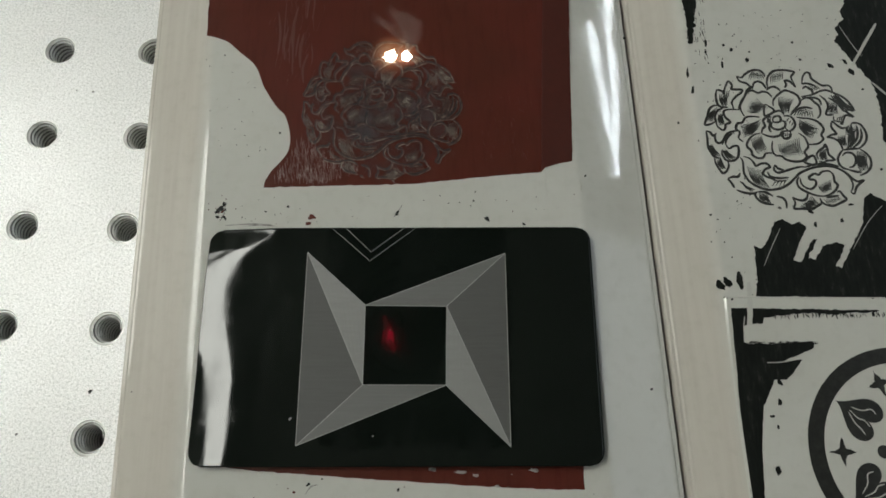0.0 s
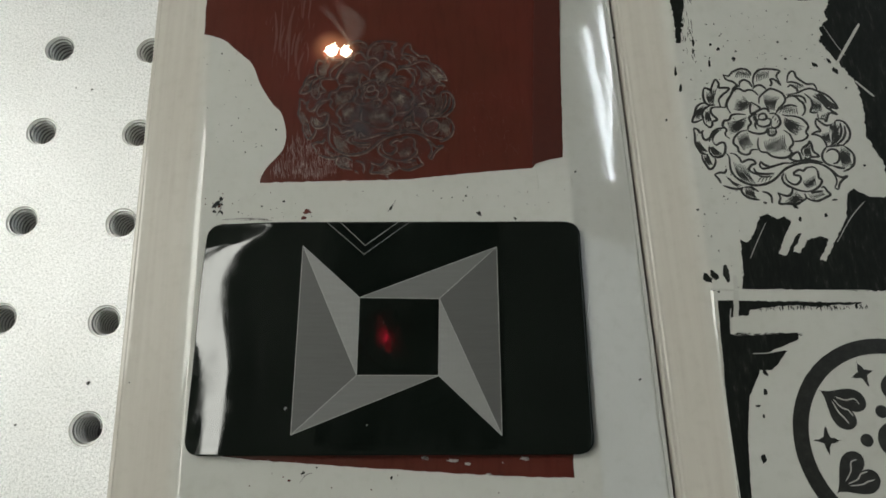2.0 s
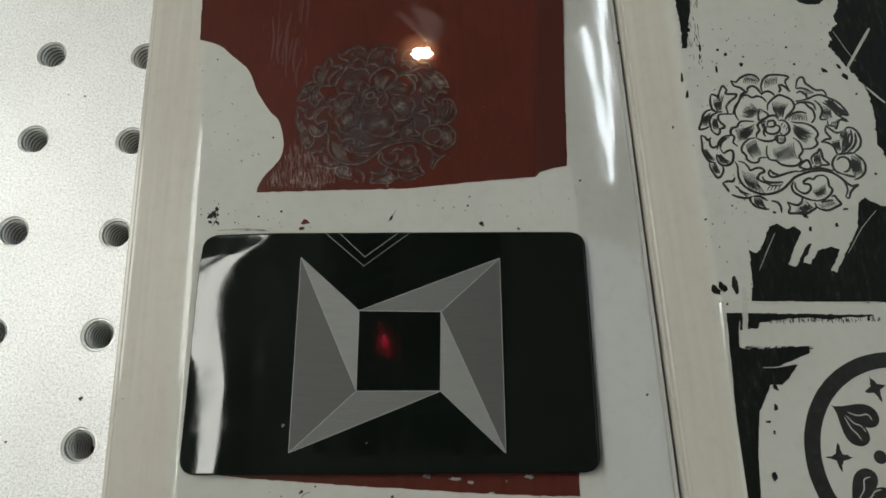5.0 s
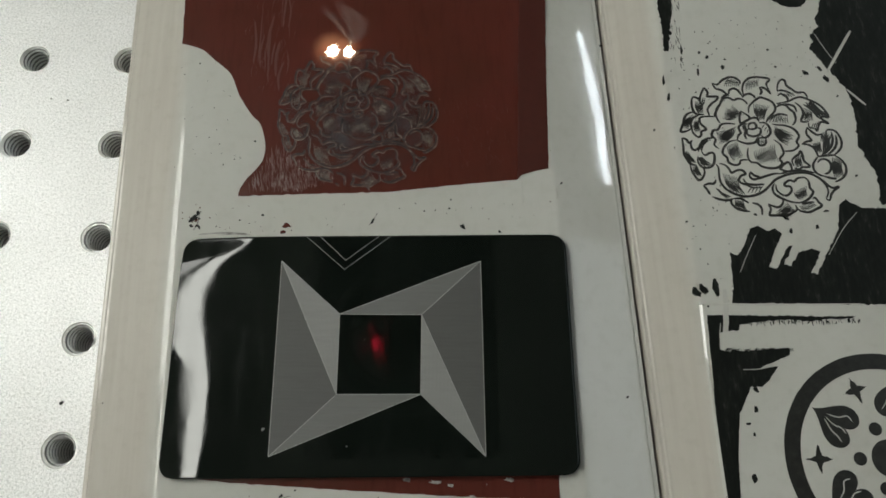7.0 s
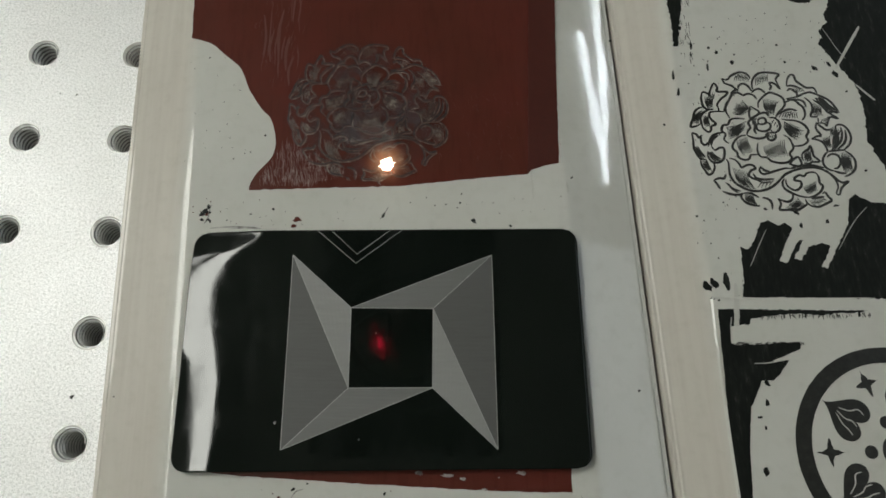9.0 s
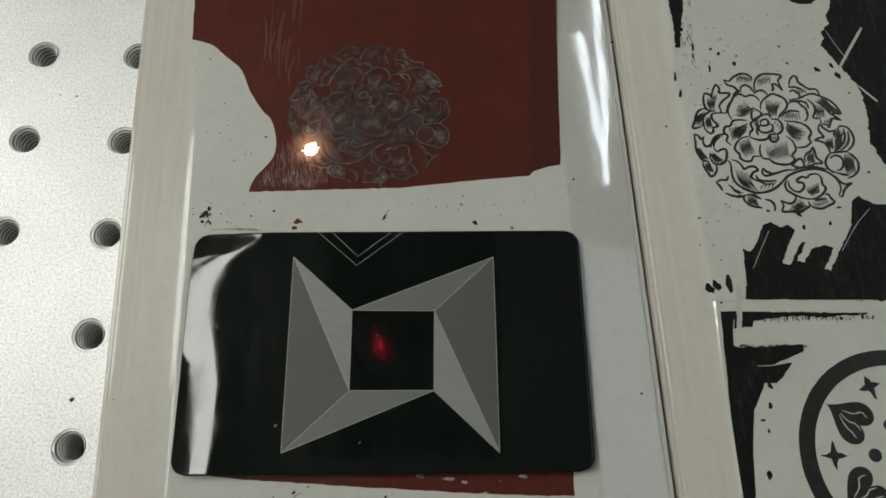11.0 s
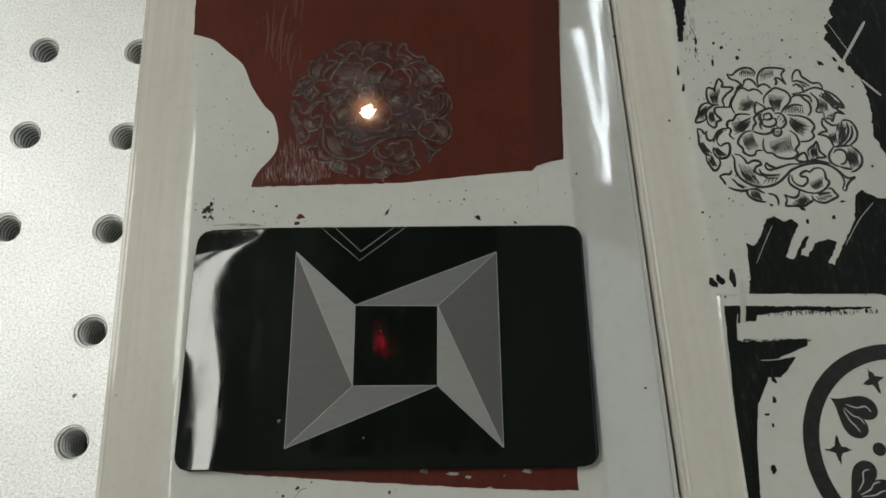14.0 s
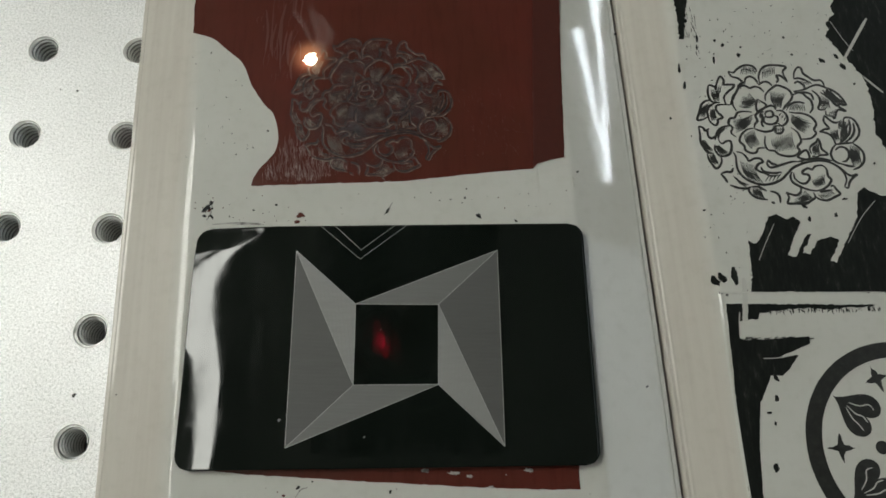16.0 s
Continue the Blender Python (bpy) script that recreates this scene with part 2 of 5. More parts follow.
def sheet(name, outline, z, thick, mat, parent=None, label="", holes=()):
    """A thin solid sheet of the given outline, its lower face at z."""
    bm = bmesh.new()
    edges = []
    for ring in (outline, *holes):
        vs = [bm.verts.new((x * MM, y * MM, z * MM)) for x, y in ring]
        edges += [bm.edges.new((a, b)) for a, b in zip(vs, vs[1:] + vs[:1])]
    bmesh.ops.triangle_fill(bm, use_beauty=True, edges=edges)
    bmesh.ops.recalc_face_normals(bm, faces=bm.faces)
    if bm.faces and bm.faces[0].normal.z < 0:
        bmesh.ops.reverse_faces(bm, faces=bm.faces)
    made = bmesh.ops.extrude_face_region(bm, geom=list(bm.faces))
    bmesh.ops.translate(bm, verts=[v for v in made["geom"] if isinstance(v, bmesh.types.BMVert)], vec=(0, 0, thick * MM))
    bmesh.ops.recalc_face_normals(bm, faces=bm.faces)
    me = bpy.data.meshes.new(name)
    bm.to_mesh(me)
    bm.free()
    me.materials.append(mat)
    ob = new(name, me)
    ob.parent = parent
    return tagged(ob, label)


def spline(points, n=6):
    """A smooth line through the points."""
    p = [points[0], *points, points[-1]]
    out = []
    for a, b, c, d in zip(p, p[1:], p[2:], p[3:]):
        for i in range(n):
            u = i / n
            out.append(tuple(0.5 * (2 * b[k] + (c[k] - a[k]) * u + (2 * a[k] - 5 * b[k] + 4 * c[k] - d[k]) * u * u
                                    + (3 * b[k] - a[k] - 3 * c[k] + d[k]) * u ** 3) for k in (0, 1)))
    return out + [points[-1]]


class Strokes:
    """Flat raised lines of changing width, gathered into one mesh."""

    def __init__(self):
        self.v, self.f = [], []

    def line(self, pts, width, z, thick, taper=0.35):
        n = len(pts)
        base = len(self.v)
        for i, (x, y) in enumerate(pts):
            ax, ay = pts[max(i - 1, 0)]
            bx, by = pts[min(i + 1, n - 1)]
            d = math.hypot(bx - ax, by - ay) + 1e-9
            u = i / (n - 1)
            w = width / 2 * (taper + (1 - taper) * math.sin(math.pi * min(1, max(0, u))) ** 0.5) * (1 + 0.18 * noise.noise((x * 1.7, y * 1.7, 3)))
            nx, ny = -(by - ay) / d * w, (bx - ax) / d * w
            self.v += [(x + nx, y + ny, z), (x + nx * 0.7, y + ny * 0.7, z + thick), (x - nx * 0.7, y - ny * 0.7, z + thick), (x - nx, y - ny, z)]
        for i in range(n - 1):
            a, b = base + 4 * i, base + 4 * i + 4
            self.f += [(a, a + 1, b + 1, b), (a + 1, a + 2, b + 2, b + 1), (a + 2, a + 3, b + 3, b + 2)]
        e = base + 4 * (n - 1)
        self.f += [(base + 3, base + 2, base + 1, base), (e, e + 1, e + 2, e + 3)]

    def make(self, name, mat, parent=None, label=""):
        return mesh_object(name, self.v, self.f, mat, parent, label=label)


# ---- the room round the machine ----
def make_room():
    for name, c, sz in (("floor", (0, 0, -40), (2000, 2000, 48)), ("ceiling", (0, 0, 960), (2000, 2000, 20)),
                        ("wall_west", (-1010, 0, 450), (20, 2000, 1030)), ("wall_east", (1010, 0, 450), (20, 2000, 1030)),
                        ("wall_north", (0, 1010, 450), (2040, 20, 1030)), ("wall_south", (0, -1010, 450), (2040, 20, 1030))):
        v, f = box_geo(*c, *sz)
        tagged(mesh_object(name, v, f, CEILING if name == "ceiling" else WALL), "plain grey painted surface round the marking bench", "wall" if "wall" in name else name, kind="structure")


# builds the strip lamp and also both added fill panels
def make_lamp(x, y, z, width, length, tube, label):
    lamp = tagged(empty("lamp_or_fill", x, y, z), label, "lamp")
    v, f = box_geo(0, 0, 0, width, length, 12)
    mesh_object("diffuser", v, f, tube, lamp, label="glowing white diffuser")
    v, f = box_geo(0, 0, 22, width + 16, length + 20, 30)
    mesh_object("lamp_housing", v, f, WALL, lamp)
    for k in (-1, 1):
        v, f = box_geo(0, k * length * 0.35, (950 - z + 37) / 2, 8, 8, 950 - z - 37)
        mesh_object("hanger", v, f, HOUSING, lamp)
    return lamp


def make_glint_lamp():
    """Two unseen tubes that meet at one end, added so the rim reflects a V."""
    lamp = tagged(empty("v_glint_lamp", 765, 473, 700), "added unseen lamp, two white tubes laid in a V for the rim's highlight", "lamp")
    for x, y, turn, length in ((9.8, 245, -2.3, 490), (-18, 150, 7.0, 300)):
        v, f = box_geo(0, 0, 0, 6.5, length, 6)
        ob = mesh_object("tube", v, f, GLINT_TUBE, lamp)
        ob.matrix_basis = pose(x * MM, y * MM, 0, 0, 0, turn)
    v, f = box_geo(-8, 245, 24, 110, 500, 30)
    mesh_object("lamp_housing", v, f, WALL, lamp)
    v, f = box_geo(-8, 150, 144, 10, 10, 212)
    mesh_object("hanger", v, f, HOUSING, lamp)


def ring_geo(profile, n=40):
    """A surface of revolution about z; profile: (radius, z) pairs."""
    v = [(r * math.cos(2 * math.pi * i / n), r * math.sin(2 * math.pi * i / n), z) for r, z in profile for i in range(n)]
    f = [(k * n + i, k * n + (i + 1) % n, (k + 1) * n + (i + 1) % n, (k + 1) * n + i) for k in range(len(profile) - 1) for i in range(n)]
    return v, f


def make_laser_head():
    head = tagged(empty("laser_marker", -8, 52, 250), "black laser marker with a round lens over the table", "laser marker")
    v, f = ring_geo([(0.1, 60), (34, 60), (42, 56), (42, 14), (38, 10), (38, 2), (30, 0), (28, 4)])
    mesh_object("lens_barrel", v, f, HOUSING, head, True)
    v, f = ring_geo([(28.5, 4), (20, 2.5), (10, 1.6), (0.1, 1.2)])
    mesh_object("lens", v, f, LENS_GLASS, head, True, "dark coated lens")
    v, f = box_geo(0, 10, 120, 120, 150, 120)
    mesh_object("scanner_box", v, f, HOUSING, head)
    v, f = box_geo(0, 10, 440, 50, 50, 520)
    mesh_object("hanging_arm", v, f, HOUSING, head)
    v, f = ring_geo([(1.5, 0.9), (1.3, 0.2), (0.1, 0)], 16)
    v = [(x * 0.85 - 0.45 * y, y * 2.1, z) for x, y, z in v]
    pilot = mesh_object("pilot_light", v, f, PILOT, head, True, "small red glowing pilot light")
    pilot.location = (-12.5 * MM, -8 * MM, -1.5 * MM)
    # unseen plate, added to keep the pilot's red off the printed plate
    v, f = box_geo(-6.5, -8, -9, 1.2, 26, 22)
    mesh_object("pilot_blocker", v, f, HOUSING, head)
    # the pilot's halo and spill of glow, built as dim emitting shapes
    v, f = ring_geo([(3.4, 0.9), (3.0, 0.2), (0.1, 0)], 16)
    v = [(x * 0.75 - 0.55 * y, y * 2.4, z) for x, y, z in v]
    rim = mesh_object("pilot_halo", v, f, PILOT_DIM, head, True, "dim red halo of the pilot light")
    rim.location = (-12 * MM, -9 * MM, -0.4 * MM)
    v, f = ring_geo([(1.0, 0.9), (0.8, 0.2), (0.1, 0)], 12)
    v = [(x - 0.5 * y, y * 2.4, z) for x, y, z in v]
    mesh_object("pilot_spill", v, f, PILOT_DIM, head, True, "faint red spill above the pilot light").location = (-15.5 * MM, 1.5 * MM, -1.2 * MM)


# ---- the table ----
PITCH, BORE_R = 24.35, 4.05


def make_table():
    table = tagged(empty("work_table", -66.99, 29.03, 0, -1.4), "sandblasted silver aluminium table top with threaded holes", "table")
    n = 32
    verts, faces = [], []
    cols, rows = range(-4, 12), range(-7, 8)
    for i in cols:
        for j in rows:
            cx, cy, b = i * PITCH, j * PITCH, len(verts)
            h = PITCH / 2
            for k in range(n):
                a = 2 * math.pi * (k + 0.5) / n - math.pi / 4
                c, s = math.cos(a), math.sin(a)
                q = h / max(abs(c), abs(s))
                verts.append((cx + q * c, cy + q * s, 0))
            # corners of the cell
            for k in range(n):
                a = 2 * math.pi * (k + 0.5) / n - math.pi / 4
                verts.append((cx + BORE_R * math.cos(a), cy + BORE_R * math.sin(a), 0))
            for k in range(n):
                k2 = (k + 1) % n
                faces.append((b + k, b + k2, b + n + k2, b + n + k))
            for q in range(4):
                k = (q * n // 4 + n // 4 - 1) % n
                a = math.pi / 4 + q * math.pi / 2
                verts.append((cx + h * (1 if math.cos(a) > 0 else -1), cy + h * (1 if math.sin(a) > 0 else -1), 0))
                faces.append((b + k, len(verts) - 1, b + (k + 1) % n))
    top = mesh_object("table_top", verts, faces, ALU, table)
    bm = bmesh.new()
    bm.from_mesh(top.data)
    bmesh.ops.remove_doubles(bm, verts=bm.verts, dist=0.02 * MM)
    bm.to_mesh(top.data)
    bm.free()
    v, f = box_geo(3.5 * PITCH, 0, -14.5, 16 * PITCH, 15 * PITCH, 3)
    mesh_object("table_base", v, f, ALU, table)
    for k, (x, y, sx, sy) in enumerate(((-4.48, 0, 0.04, 15), (11.48, 0, 0.04, 15), (3.5, -7.48, 15.9, 0.04), (3.5, 7.48, 15.9, 0.04))):
        v, f = box_geo(x * PITCH, y * PITCH, -6.6, sx * PITCH, sy * PITCH, 13)
        mesh_object("table_edge", v, f, ALU, table)
    # threaded holes: a chamfer, then turns of thread, then the dark bottom
    v, f, dark = [], [], []
    turns, cut = 9, 32
    prof = [(3.4, 0.0), (3.16, -0.24), (2.88, -0.5), (2.88, -0.64), (3.4, -1.12), (3.4, -1.25)]
    for j in range(turns * cut + 1):
        a, z = 2 * math.pi * j / cut, -0.1 - 1.25 * j / cut
        v += [(r * math.cos(a), r * math.sin(a), z + dz) for r, dz in prof]
    for j in range(turns * cut):
        for k in range(5):
            f.append((6 * j + k, 6 * j + k + 1, 6 * j + k + 7, 6 * j + k + 6))
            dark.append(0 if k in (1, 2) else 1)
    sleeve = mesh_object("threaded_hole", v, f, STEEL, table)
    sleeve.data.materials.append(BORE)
    sleeve.data.polygons.foreach_set("material_index", dark)  # shade in the thread roots is put into the colour
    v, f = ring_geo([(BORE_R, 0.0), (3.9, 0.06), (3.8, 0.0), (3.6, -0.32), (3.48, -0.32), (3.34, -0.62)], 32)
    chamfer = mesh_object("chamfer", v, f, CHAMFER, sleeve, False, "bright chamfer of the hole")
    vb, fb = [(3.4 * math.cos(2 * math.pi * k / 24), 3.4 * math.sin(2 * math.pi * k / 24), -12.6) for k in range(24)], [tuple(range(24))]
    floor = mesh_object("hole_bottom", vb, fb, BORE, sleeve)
    for i in cols:
        for j in rows:
            if i > 1 or (i == 0 and j == 0):
                continue
            o = new("threaded_hole", sleeve.data)
            o.parent = table
            o.location = (i * PITCH * MM, j * PITCH * MM, 0)
            for name, data in (("hole_bottom", floor.data), ("chamfer", chamfer.data)):
                new(name, data).parent = o
    return table


# ---- the two glazed plates ----
HALF_W = 60.2


def plate_height(d, width):
    """Height of the plate at d mm in from its outer edge: rounded ledge, bead, falling rim, tight shoulder, flat."""
    if d <= 0.5:
        return 2.6 + 1.54 * math.sin(math.pi / 2 * d / 0.5)
    if d <= 1.3:
        return 4.14 - 0.05 * (d - 0.5)
    if d <= 1.9:
        return 4.1 + 0.28 * math.sin(math.pi / 2 * (d - 1.3) / 0.3) if d < 1.6 else 4.38
    soft = 1.4  # length over which the shoulder turns level
    fall = (PLATE_TOP - 4.38) / (width - 1.9 - soft / 2)
    if d < width - soft:
        return 4.38 + (d - 1.9) * fall
    u = min(1.0, (d - width + soft) / soft)
    return 4.38 + (width - soft - 1.9) * fall + fall * soft * (u - u * u / 2)


def make_plate(x, y, rz, y0, y1, top_half, glaze, label):
    plate = tagged(empty("glazed_plate", x, y, 0, rz), label, "plate", "white plates side by side")
    width = HALF_W - top_half
    ds = [0, 0.1, 0.2, 0.3, 0.4, 0.5, 0.9, 1.3, 1.36, 1.42, 1.5, 1.6, 1.9] + [2.2 + (width - 4.6) * i / 9 for i in range(10)] + [width - 2.2 + 0.2 * i for i in range(12)]
    rings = []
    for d in ds:
        hw, r = HALF_W - d, max(9.0 - d * 0.45, 2.0)
        lo, hi = y0 + d, y1 - d
        ring = []
        for cx, cy, a0 in ((hw - r, hi - r, 0), (-hw + r, hi - r, 90), (-hw + r, lo + r, 180), (hw - r, lo + r, 270)):
            for k in range(9):
                a = radians(a0 + k * 90 / 8)
                ring.append((cx + r * math.cos(a), cy + r * math.sin(a), plate_height(d, width)))
            if a0 in (90, 270):  # cut the long sides
                for k in range(1, 24):
                    yy = hi - r + (lo - hi + 2 * r) * k / 24
                    ring.append((-hw, yy, plate_height(d, width)) if a0 == 90 else (hw, lo + hi - yy, plate_height(d, width)))
        rings.append(ring)
    n = len(rings[0])
    verts = [(px, py, 0) for px, py, _ in rings[0]] + [p for ring in rings for p in ring]
    faces = [(k * n + i, k * n + (i + 1) % n, (k + 1) * n + (i + 1) % n, (k + 1) * n + i) for k in range(len(ds)) for i in range(n)]
    body = mesh_object("plate_body", verts, faces, glaze, plate, True)
    bm = bmesh.new()
    bm.from_mesh(body.data)
    bm.verts.ensure_lookup_table()
    top = bm.faces.new([bm.verts[len(verts) - n + i] for i in range(n)])
    top.smooth = False
    bm.to_mesh(body.data)
    bm.free()
    return plate


def under(ob, parent):
    """Puts ob, built in table coordinates, under its thing."""
    ob.parent = parent
    ob.matrix_parent_inverse = parent.matrix_basis.inverted()
    return ob


def blot(rng, x, y, size, long=1.0, turn=0.0, points=11):
    """The outline of a small ragged fleck."""
    out = []
    for k in range(points):
        a = 2 * math.pi * k / points
        r = size * rng.uniform(0.55, 1.1)
        px, py = r * math.cos(a) * long, r * math.sin(a)
        out.append((x + px * math.cos(turn) - py * math.sin(turn), y + px * math.sin(turn) + py * math.cos(turn)))
    return out


# ---- the flower medallion, drawn once round its own centre ----
def arc(cx, cy, rx, ry, a0, a1, n=12):
    return [(cx + rx * math.cos(radians(a0 + (a1 - a0) * i / n)), cy + ry * math.sin(radians(a0 + (a1 - a0) * i / n))) for i in range(n + 1)]


def hatch(a, b, c, d, n):
    """n short strokes from the line a-b to the line c-d."""
    out = []
    n = round(n * 1.1)
    for i in range(n):
        u = i / max(1, n - 1)
        p, q = [(s[0] + (e[0] - s[0]) * u, s[1] + (e[1] - s[1]) * u) for s, e in ((a, b), (c, d))]
        f, g = 0.15 * abs(noise.noise((p[0] * 3, p[1] * 3, 1))), 0.3 * abs(noise.noise((q[0] * 3, q[1] * 3, 5)))
        f, g = f - 0.12, g - 0.18
        p, q = (p[0] + (q[0] - p[0]) * f, p[1] + (q[1] - p[1]) * f), (q[0] + (p[0] - q[0]) * g, q[1] + (p[1] - q[1]) * g)
        m = ((p[0] + q[0]) / 2 + (q[1] - p[1]) * 0.08, (p[1] + q[1]) / 2 - (q[0] - p[0]) * 0.08)
        out.append([p, m, q])
    return out


def medallion():
    """Outlines and hatching as two lists of lines, in mm round the centre."""
    main, fine = [], []

    def draw(*curves):
        for c in curves:
            main.append(spline(c, 4))

    def shade(corners, n):
        fine.extend(hatch(*corners, n))

    # the two leaves at the top
    draw([(-9.7, 17.2), (-8.5, 16.8), (-7.3, 17.9), (-5.5, 18.8), (-3.9, 18.7), (-2.9, 17.8), (-2.9, 16.9)], [(-9.7, 17.2), (-9.1, 15.8), (-7.6, 15.2), (-6.7, 14.3), (-6.1, 14.0)], [(-6.0, 14.1), (-5.8, 15.1), (-4.7, 15.7), (-3.7, 15.2), (-3.1, 14.2), (-2.9, 13.6)])
    draw([(-2.5, 13.9), (-2.5, 15.7), (-1.7, 17.5), (-0.3, 18.6), (1.9, 18.8), (4.5, 18.3), (3.7, 17.2), (3.6, 16.3), (4.3, 14.2)], [(1.7, 16.0), (3.0, 15.7), (4.3, 14.0)], [(1.7, 16.0), (2.1, 14.8), (1.5, 13.9)])
    draw([(-2.9, 13.2), (-2.0, 14.0), (-0.9, 14.2), (0.0, 13.6), (0.3, 13.0)], [(-8.1, 12.9), (-7.0, 13.8), (-6.0, 13.9)])
    shade([(-5.6, 18.3), (-3.3, 18.0), (-6.7, 16.5), (-3.2, 16.4)], 7)
    shade([(-0.9, 17.8), (1.8, 18.1), (-1.5, 15.4), (1.5, 16.4)], 7)
    shade([(-5.6, 18.0), (-3.6, 17.5), (-4.7, 17.5), (-3.1, 16.8)], 3)
    # the big flower's petals
    draw([(-9.2, 6.3), (-9.8, 7.8), (-9.8, 9.3), (-9.4, 10.3), (-8.6, 11.3), (-7.7, 12.8), (-6.3, 13.2), (-5.1, 12.5), (-4.0, 12.9), (-2.8, 12.6), (-2.1, 11.8), (-1.9, 11.3)], [(-1.9, 8.9), (-1.7, 10.4), (-0.9, 11.5), (0.4, 12.6), (1.5, 13.2), (2.8, 12.8), (4.0, 12.1), (4.6, 11.2), (4.7, 10.0), (4.0, 8.9), (2.7, 7.7), (1.9, 6.5)], [(4.8, 10.4), (6.2, 11.1), (7.4, 10.9), (8.1, 10.0), (9.0, 9.1), (9.2, 7.6), (8.9, 6.5), (8.1, 5.6)])
    draw([(2.7, 7.3), (4.4, 8.3), (5.9, 8.6), (7.4, 8.2)], [(3.2, 6.0), (4.5, 5.7), (6.0, 5.6), (7.5, 5.1), (8.6, 4.2), (9.2, 2.7), (8.4, 1.3), (8.7, 0.2), (7.5, -0.9), (6.1, -1.2), (5.0, -1.2)], [(-3.4, -0.3), (-3.8, -2.3), (-3.3, -3.9), (-1.8, -4.2), (-0.9, -5.1), (1.0, -5.6), (2.9, -5.4), (4.1, -4.3), (3.7, -3.2), (4.8, -1.8), (4.6, -0.1), (4.2, 0.8), (3.0, 1.8)])
    draw([(-5.9, 1.7), (-7.5, 1.4), (-9.0, 0.0), (-9.6, -1.6), (-8.7, -2.8), (-8.6, -3.9), (-7.4, -4.7), (-6.1, -4.5), (-5.5, -3.5), (-3.9, -3.4)], [(-5.6, 6.0), (-7.4, 6.2), (-9.0, 5.9), (-9.9, 4.6), (-11.1, 4.3), (-11.6, 2.9), (-10.8, 2.0), (-11.3, 0.6), (-10.3, -0.5)])
    shade([(-8.3, 7.6), (-5.4, 10.9), (-6.3, 7.2), (-3.5, 8.7)], 10)
    shade([(-7.8, 8.7), (-6.8, 10.1), (-5.6, 7.9), (-4.4, 8.9)], 5)
    shade([(-0.4, 11.2), (3.2, 10.6), (0.1, 7.5), (1.7, 7.5)], 10)
    shade([(-0.3, 9.8), (2.1, 10.0), (0.3, 8.6), (1.8, 8.6)], 5)
    shade([(4.4, 8.1), (7.2, 7.7), (2.8, 6.5), (7.2, 6.2)], 7)
    shade([(4.1, 5.1), (3.5, 3.1), (7.6, 3.0), (5.9, 0.5)], 10)
    shade([(5.1, 4.8), (4.5, 3.1), (7.2, 3.6), (6.1, 1.3)], 6)
    shade([(-2.1, -1.4), (3.0, 0.2), (-1.5, -4.0), (3.2, -3.4)], 11)
    shade([(-1.5, -2.3), (1.8, -0.9), (-0.7, -3.7), (2.5, -3.1)], 7)
    shade([(-8.3, 0.0), (-5.8, 0.9), (-7.4, -3.1), (-5.0, -2.2)], 9)
    shade([(-7.9, -0.8), (-6.2, 0.0), (-7.3, -2.2), (-5.7, -1.4)], 4)
    shade([(-10.0, 4.0), (-9.9, 0.9), (-6.0, 5.2), (-6.6, 2.9)], 9)
    shade([(-9.9, 3.2), (-9.7, 1.5), (-7.4, 4.0), (-7.6, 2.9)], 5)
    shade([(3.2, 7.5), (5.7, 8.1), (2.0, 6.4), (6.2, 6.7)], 5)
    # the flower's heart
    draw([(-3.8, 9.5), (-4.3, 7.8), (-4.3, 6.3), (-3.3, 6.6), (-2.0, 7.4), (-2.0, 8.1), (-2.6, 8.6), (-3.8, 9.5)], [(-5.7, 1.7), (-5.3, 2.9), (-4.6, 3.7), (-4.9, 5.1), (-3.8, 6.0), (-2.7, 6.0)], [(-2.0, 7.2), (-0.9, 7.7), (0.0, 7.4), (0.2, 6.6)])
    draw([(-2.6, 5.1), (-2.2, 6.0), (-1.1, 6.3), (-0.6, 5.7), (-0.9, 4.8), (-2.2, 4.6), (-2.6, 5.1)], [(-0.7, 5.1), (0.2, 4.8), (0.3, 4.0), (-0.3, 3.1), (-1.7, 2.7), (-2.9, 3.1), (-3.1, 4.0), (-2.7, 4.7)], [(0.2, 6.3), (1.5, 6.3), (2.4, 5.4), (2.6, 3.9), (1.9, 2.8), (0.8, 2.3), (0.2, 3.1)])
    draw([(-5.7, 1.7), (-4.5, 1.1), (-3.0, 0.8), (-1.4, 1.2), (-0.7, 2.2), (0.8, 2.3)], [(-0.5, 2.0), (-0.9, 1.1), (-0.5, 0.4), (0.4, 0.4), (1.1, 1.1), (1.2, 2.1)], [(-3.6, 5.7), (-3.2, 4.6), (-3.7, 3.1), (-3.4, 2.0)])
    shade([(-3.7, 5.7), (-3.0, 5.7), (-3.8, 4.3), (-3.1, 4.3)], 4)
    shade([(-0.3, 1.8), (1.0, 1.8), (-0.5, 0.8), (0.8, 0.8)], 4)
    shade([(1.4, 5.7), (2.2, 4.5), (0.7, 4.8), (1.8, 3.7)], 3)
    # the leaves on the near side
    draw([(-13.4, 12.1), (-13.2, 13.1), (-12.6, 14.6), (-11.8, 15.8), (-11.1, 14.6), (-11.4, 13.6), (-10.2, 13.5), (-8.8, 13.4), (-9.3, 12.5), (-10.5, 11.6), (-11.7, 10.1), (-11.6, 9.0), (-11.5, 8.0)], [(-15.0, 13.4), (-15.4, 11.6), (-15.2, 9.6), (-14.3, 8.7), (-12.8, 8.7)], [(-15.0, 13.4), (-14.2, 13.3), (-13.4, 12.7)])
